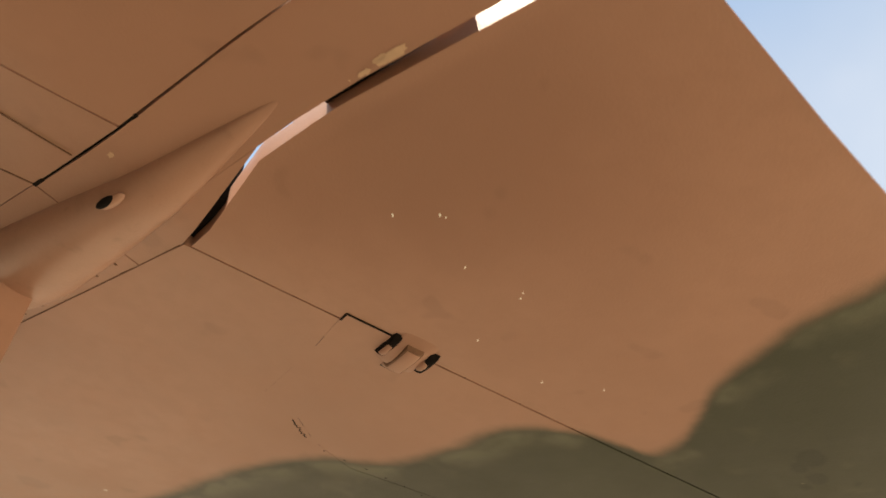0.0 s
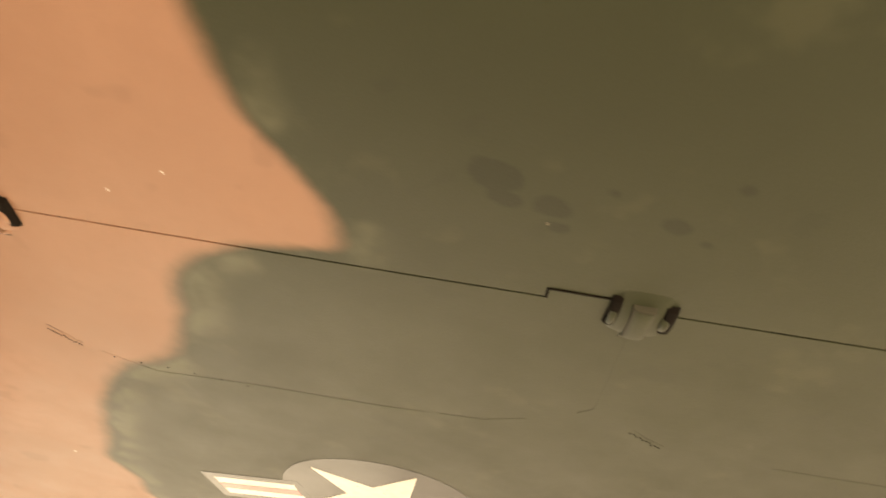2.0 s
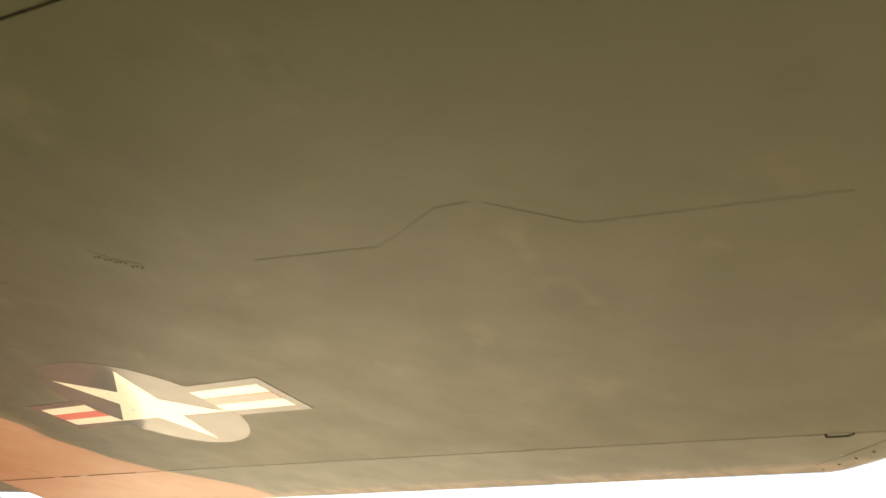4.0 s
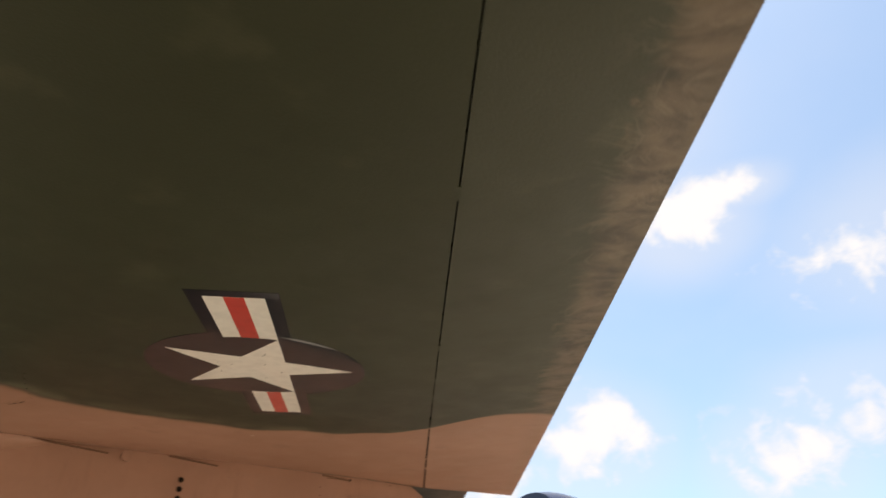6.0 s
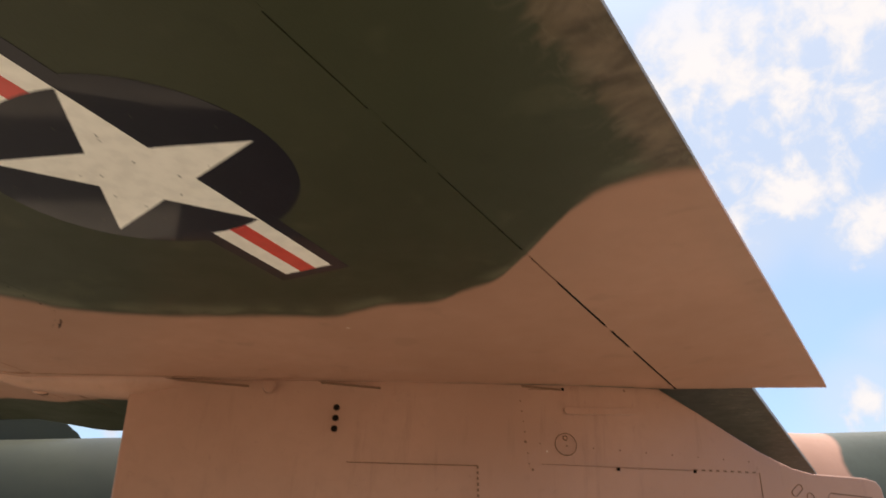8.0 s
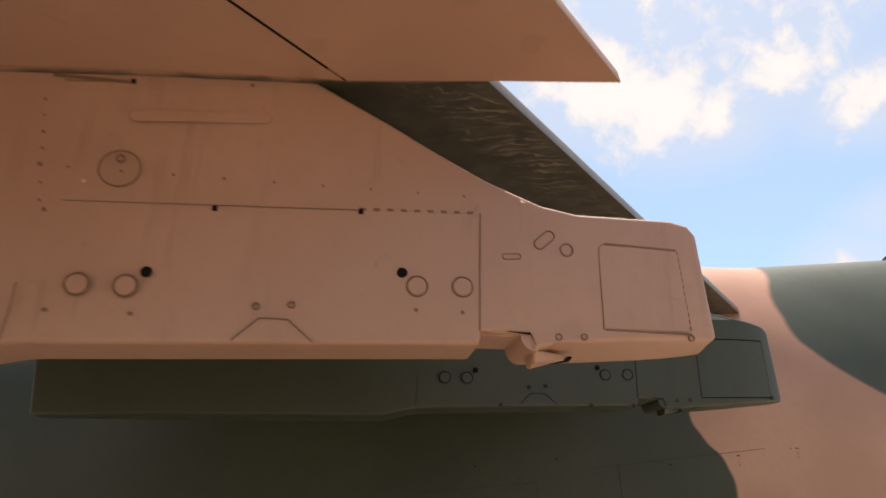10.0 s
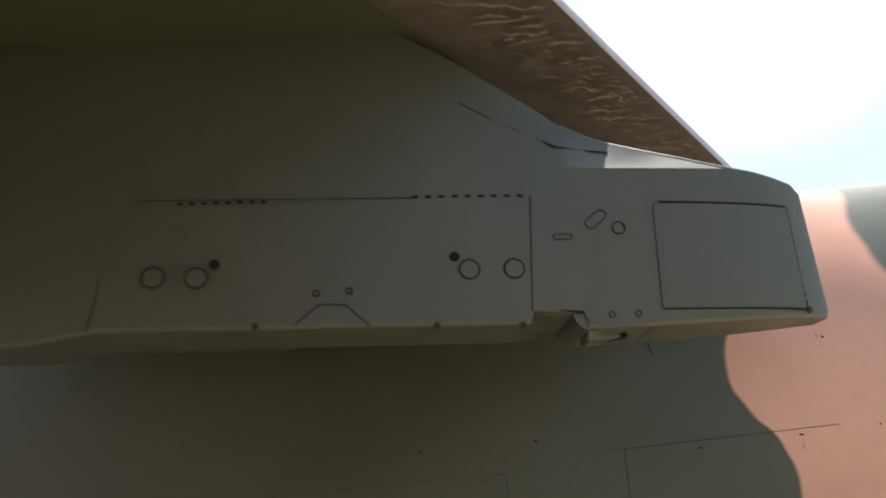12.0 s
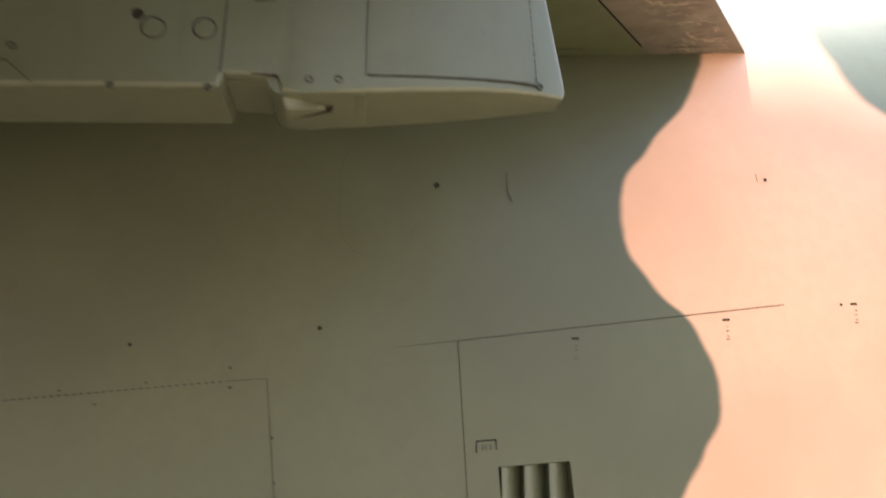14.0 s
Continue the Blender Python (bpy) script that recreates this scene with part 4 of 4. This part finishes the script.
# thin skin joints with dirt in them
JOINTS = [((3.829, -2.440), (3.850, -2.394), (3.870, -2.350)), ((3.895, -2.283), (3.933, -2.180)),
          ((4.021, -2.173), (4.080, -2.149)), ((4.110, -2.141), (4.205, -2.136), (4.374, -2.219)), ((4.374, -2.219), (4.539, -2.288), (4.626, -2.330)),
          ((4.646, -2.342), (4.709, -2.374), (4.758, -2.426)), ((4.806, -2.498), (4.818, -2.528), (4.734, -2.730)),
          ((4.901, -2.511), (4.931, -2.500), (4.969, -2.495)), ((5.134, -2.548), (5.294, -2.619), (5.359, -2.708), (5.392, -2.725)),
          ((5.406, -2.726), (5.501, -2.713), (5.597, -2.758), (5.706, -2.808))]
for pts in JOINTS:
    part("joint", ribbon(pts, 0.0003 if pts[0] == (4.806, -2.498) else 0.0012, 0.0003), MAT_FADED, outer_wing)
random.seed(5)
for a, b in ((2, 14), (3, 6), (7, 10)):
    for i in range(b):
        p, q = JOINTS[a][0], JOINTS[a][-1]
        u = (i + 0.5) / b
        px, py = p[0] + (q[0] - p[0]) * u, p[1] + (q[1] - p[1]) * u + 0.012 + random.uniform(-0.003, 0.003)
        part("rivet", ribbon([(px - 0.0014, py), (px + 0.0014, py + 0.0004)], 0.0026, 0.0008), MAT_SLATE_LINE, outer_wing)

# pale paint chips on the aileron
chips = bmesh.new()
for cx, cy in ((3.722, -2.610), (3.746, -2.664), (3.752, -2.668), (3.823, -2.649), (3.907, -2.680), (3.899, -2.688), (3.961, -2.580), (4.092, -2.610), (4.148, -2.683)):
    n = 7
    vs = []
    for i in range(n):
        a = 2 * math.pi * i / n
        r = random.uniform(0.0010, 0.0028) * (1.6 if i in (1, 4) else 0.8)
        px, py = cx + r * math.cos(a), cy + 0.004 + r * math.sin(a)
        vs.append(chips.verts.new((px, py, under(px, py) - 0.0009)))
    chips.faces.new(vs)
tagged(part("paint_chips", chips, MAT_WHITE, aileron, "small pale paint chips", False), kind="stuff")

# added black blocks that shut light out of the upper half of the fold gaps
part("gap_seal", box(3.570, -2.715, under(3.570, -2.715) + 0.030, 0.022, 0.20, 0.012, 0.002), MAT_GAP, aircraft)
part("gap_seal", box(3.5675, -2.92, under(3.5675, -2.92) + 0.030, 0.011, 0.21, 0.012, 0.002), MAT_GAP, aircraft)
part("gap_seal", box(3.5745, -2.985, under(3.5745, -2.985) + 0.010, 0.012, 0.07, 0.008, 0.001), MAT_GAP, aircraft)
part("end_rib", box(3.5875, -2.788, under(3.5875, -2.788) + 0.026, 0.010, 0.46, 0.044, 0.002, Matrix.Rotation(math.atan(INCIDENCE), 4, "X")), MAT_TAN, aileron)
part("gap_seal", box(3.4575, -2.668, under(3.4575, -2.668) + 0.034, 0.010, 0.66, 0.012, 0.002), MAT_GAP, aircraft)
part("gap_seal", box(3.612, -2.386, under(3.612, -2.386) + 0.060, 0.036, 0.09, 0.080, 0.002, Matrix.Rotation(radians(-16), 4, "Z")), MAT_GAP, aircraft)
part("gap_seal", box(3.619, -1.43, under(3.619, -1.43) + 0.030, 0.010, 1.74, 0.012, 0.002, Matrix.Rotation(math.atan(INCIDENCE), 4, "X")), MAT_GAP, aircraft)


def cone():
    """The long fairing behind the outer pylon, drawn out to a point."""
    rings = []
    for i in range(25):
        u = i / 24
        y = -1.888 - 0.722 * u
        cx = 3.548 - 0.010 * u
        grow = math.sin(min(1.0, u / 0.36) * math.pi / 2)
        w = (0.030 + 0.044 * grow) * (1 - u ** 1.7) + 0.0005
        d = 0.066 * grow ** 1.4 * (1 - u ** 1.5) + 0.0005
        ring = [(cx + w * math.cos(a), y, under(cx, y) + 0.004 - d * math.sin(a) ** 0.8) for a in spread(0.0, math.pi, 14)]
        ring += [(cx - w, y, under(cx, y) + 0.012), (cx + w, y, under(cx, y) + 0.012)]
        rings.append(ring)
    return loft(rings)


fairing = part("tail_cone", cone(), MAT_TAN, aircraft, "tan tapered fairing behind the outer pylon")
for name, grow, mat, off in (("drain_rim", 1.3, MAT_TAN, (0.0045, -0.006)), ("drain_hole", 1.0, MAT_GAP, (0.0, 0.0))):
    hole = bmesh.new()
    bmesh.ops.create_uvsphere(hole, u_segments=14, v_segments=8, radius=0.0095 * grow)
    bmesh.ops.scale(hole, vec=(0.62, 1.75, 0.55), verts=hole.verts)
    part(name, moved(hole, (3.506 + off[0], -2.345 + off[1], under(3.506, -2.345) - (0.031 if name == "drain_hole" else 0.0285))), mat, fairing)
part("gap_line", ribbon([(3.4575, -2.250), (3.4575, -2.447)], 0.0050, 0.0012), MAT_GAP, aircraft)
# pale sealant squeezed out along the gap, and the screws of the fold fairing
sealant = bmesh.new()
random.seed(11)
for cx, cy, rx, ry in ((3.546, -2.728, 0.006, 0.025), (3.548, -2.690, 0.004, 0.010), (3.543, -2.713, 0.004, 0.010), (3.546, -2.628, 0.004, 0.008), (3.537, -2.623, 0.003, 0.004), (3.548, -2.663, 0.003, 0.006), (3.462, -2.383, 0.004, 0.006)):
    vs = []
    for i in range(14):
        a = 2 * math.pi * i / 14
        q = random.uniform(0.65, 1.15)
        px, py = min(cx + 0.013 + rx * q * math.cos(a), 3.5655), cy + ry * q * math.sin(a)
        vs.append(sealant.verts.new((px, py, lower(px, py) - 0.0010)))
    sealant.faces.new(vs)
tagged(part("sealant", sealant, MAT_SEALANT, aircraft, "ragged pale sealant along the gap", False), kind="stuff")
for i in range(8):
    py = -2.222 + 0.047 * i
    px = 3.602 + 0.0017 * i + 0.002 * math.sin(i * 2.3)
    part("rivet", ribbon([(px - 0.0018, py), (px + 0.0018, py + 0.0006)], 0.0034, 0.0010), MAT_TAN_LINE, aircraft)
part("joint", ribbon([(3.6185, -2.337), (3.6195, -2.244), (3.6180, -2.211)], 0.0012, 0.0008), MAT_TAN_LINE, aircraft)
part("joint", ribbon([(3.6195, -2.244), (3.6195, -1.90)], 0.0016, 0.0010), MAT_TAN_LINE, aircraft)
part("joint", ribbon([(3.456, -2.251), (3.419, -2.234), (3.25, -2.156)], 0.0020, 0.0009), MAT_TAN_LINE, aircraft)
part("joint", ribbon([(3.452, -2.337), (3.37, -2.315), (3.15, -2.255)], 0.0014, 0.0009), MAT_TAN_LINE, aircraft)

# ---- fuselage details ----
SIDE = (0.755, 0.0, 0.0)


def cut(target, cutter):
    """Takes the cutter's shape out of target."""
    m = target.modifiers.new("cut", "BOOLEAN")
    m.object, m.operation, m.solver = cutter, "DIFFERENCE", "EXACT"
    made = bpy.data.meshes.new_from_object(target.evaluated_get(bpy.context.evaluated_depsgraph_get()))
    target.modifiers.remove(m)
    made.set_sharp_from_angle(angle=radians(30))
    target.data = made
    bpy.data.objects.remove(cutter)


PITCH = Matrix.Rotation(radians(4.2), 4, "X")
cut(fuselage, part("cutter", box(0.743, 1.313, 1.140, 0.09, 0.184, 0.214, 0.002, PITCH), MAT_SIDE))


def scoop(y0, y1):
    """One cell of the outlet: its floor runs in from the skin to a dark forward wall."""
    bm = bmesh.new()
    rows = []
    for i in range(9):
        u = i / 8
        y, x = y0 + (y1 - y0) * u, 0.754 - 0.046 * u ** 1.5
        lean = 0.0734 * (y - 1.313)
        rows.append([bm.verts.new((x, y, 1.034 + lean)), bm.verts.new((x, y, 1.2455 + lean)), bm.verts.new((0.699, y, 1.2455 + lean)), bm.verts.new((0.699, y, 1.034 + lean))])
    grid_faces(bm, rows, True)
    return bm


for y0, y1 in ((1.222, 1.2785), (1.2825, 1.3415), (1.3455, 1.403)):
    part("louvre_floor", scoop(y0, y1), MAT_SLATE, fuselage)
    part("louvre_vane", box(0.729, y1 + 0.002, 1.140 + 0.0734 * (y1 - 1.313), 0.050, 0.0032, 0.2105, 0.001), MAT_SLATE, fuselage)
for pts, w in ((((0.958, 1.535), (1.115, 1.553)), 0.0012), (((1.115, 1.553), (1.562, 1.606), (2.018, 1.660)), 0.0022), (((1.116, 1.553), (1.136, 1.161), (1.142, 0.985)), 0.0022),
               (((0.639, 1.455), (0.671, 1.170), (0.689, 1.016)), 0.0018), (((0.540, 1.448), (0.639, 1.455)), 0.0016), (((1.256, 2.018), (1.258, 1.961), (1.270, 1.935)), 0.0024),
               (((1.983, 2.041), (1.986, 2.018)), 0.0016)):
    put_on("joint", strip(pts, w), MAT_SLATE_LINE if pts[0][0] < 1.96 else MAT_TAN_LINE, fuselage, SIDE)
put_dashes("hinge_knuckle", (-0.002, 1.398), (0.540, 1.448), 32, 0.0030, 0.5, MAT_SLATE_LINE, fuselage, SIDE)
put_on("joint", strip(rounded(0.803, 1.768, 1.004, 2.102, 0.095)[4:], 0.0005, 0.0003), MAT_SLATE_LINE, fuselage, SIDE)
for y, z, r in ((0.763, 1.582, 0.0055), (0.305, 1.536, 0.0048), (1.063, 1.975, 0.007), (0.549, 1.481, 0.004), (0.551, 1.433, 0.004), (0.659, 1.313, 0.0035), (0.669, 1.208, 0.0035), (0.154, 1.425, 0.003), (0.238, 1.392, 0.003), (0.352, 1.444, 0.003), (2.011, 2.024, 0.005), (2.188, 1.663, 0.004)):
    put_on("screw", disc(y, z, r, 0.0014, 12), MAT_GAP if r > 0.0045 else MAT_SLATE_LINE, fuselage, SIDE)
# stencil marks: a short bar over a faint block, too small to read
for y, z in ((1.426, 1.561), (1.848, 1.616), (2.226, 1.665)):
    put_on("stencil_bar", strip([(y - 0.010, z), (y + 0.010, z + 0.001)], 0.006), MAT_GAP, fuselage, SIDE)
    for d, w in ((-0.018, 0.006), (-0.030, 0.009), (-0.044, 0.007), (-0.052, 0.011)):
        put_on("stencil_bar", strip([(y + 0.006 - w, z + d), (y + 0.006, z + d + 0.0005)], 0.0022), MAT_SLATE_LINE, fuselage, SIDE)
put_on("stencil_bar", strip([(1.159, 1.275), (1.160, 1.302), (1.209, 1.306), (1.210, 1.282)], 0.0034), MAT_GAP, fuselage, SIDE)
for d in (0.012, 0.020, 0.032):
    put_on("stencil_bar", strip([(1.163 + d, 1.280), (1.164 + d, 1.295)], 0.0024), MAT_SLATE_LINE, fuselage, SIDE)
# root of the wing: joint line of the flap, and the dark line where it meets the body
part("joint", ribbon([(0.685, 1.36), (0.675, 1.90)], 0.004, 0.001), MAT_SLATE_LINE, aircraft)


def fin():
    rings = []
    for z, y0, y1, t in ((2.10, -2.95, -7.1, 0.075), (2.55, -3.35, -7.15, 0.070), (3.1, -4.2, -7.3, 0.055), (4.4, -5.9, -7.5, 0.03)):
        rings.append([(t * math.sin(math.pi * u) ** 0.6 * s, y0 + (y1 - y0) * u, z) for s, us in ((1, spread(0, 1, 10)), (-1, spread(1, 0, 10)[1:-1])) for u in us])
    return loft(rings)


part("vertical_fin", fin(), MAT_SIDE, aircraft, "vertical tail fin, camouflaged")


def canopy():
    rings = []
    for i in range(11):
        u = i / 10
        y = 3.95 + 2.1 * u
        h = 0.34 * math.sin(math.pi * min(0.98, 0.12 + 0.86 * u)) ** 0.7
        w = 0.40 * (1 - 0.35 * u)
        z = section(y)[2] + section(y)[3] - 0.16
        rings.append([(w * math.cos(a), y, z + (h + 0.12) * math.sin(a)) for a in spread(0, math.pi, 14)])
    return loft(rings)


part("canopy", canopy(), MAT_GLASS, aircraft, "dark canopy glass")


def wheel(name, x, y, r, w):
    t = bmesh.new()
    bmesh.ops.create_cone(t, cap_ends=True, segments=36, radius1=r, radius2=r, depth=w)
    bmesh.ops.bevel(t, geom=[e for e in t.edges if abs(e.verts[0].co.z - e.verts[1].co.z) < 1e-5], offset=w * 0.3, segments=4, affect="EDGES")
    bmesh.ops.transform(t, matrix=Matrix.Rotation(math.pi / 2, 4, "Y"), verts=t.verts)
    tyre = part(name, moved(t, (x, y, GROUND + r)), MAT_RUBBER, aircraft, "black rubber tyre")
    h = bmesh.new()
    bmesh.ops.create_cone(h, cap_ends=True, segments=24, radius1=r * 0.5, radius2=r * 0.44, depth=w * 1.04)
    bmesh.ops.transform(h, matrix=Matrix.Rotation(math.pi / 2, 4, "Y"), verts=h.verts)
    part("wheel_hub", moved(h, (x, y, GROUND + r)), MAT_METAL, tyre)


def leg(x0, x1, y, z1, r):
    bm = bmesh.new()
    bmesh.ops.create_cone(bm, cap_ends=True, segments=16, radius1=r, radius2=r * 1.4, depth=1.0)
    a, b = Vector((x0, y, GROUND + 0.32)), Vector((x1, y, z1))
    m = Matrix.Translation((a + b) / 2) @ (b - a).to_track_quat("Z", "Y").to_matrix().to_4x4() @ Matrix.Diagonal((1, 1, (b - a).length, 1))
    bmesh.ops.transform(bm, matrix=m, verts=bm.verts)
    part("gear_leg", bm, MAT_METAL, aircraft)


for s in (-1, 1):
    wheel("main_wheel", s * 1.42, -1.3, 0.33, 0.20)
    leg(s * 1.30, s * 0.55, -1.3, 0.85, 0.06)
    wheel("nose_wheel", s * 0.11, 4.1, 0.26, 0.13)
leg(0.0, 0.0, 4.1, 0.85, 0.055)

# ---- ground ----
g = bmesh.new()
bmesh.ops.create_grid(g, x_segments=40, y_segments=40, size=1500)
bmesh.ops.translate(g, vec=(0, 0, GROUND), verts=g.verts)
tagged(part("ground", g, MAT_GROUND, None, "pale weathered concrete apron giving way to bare earth", False), kind="structure")
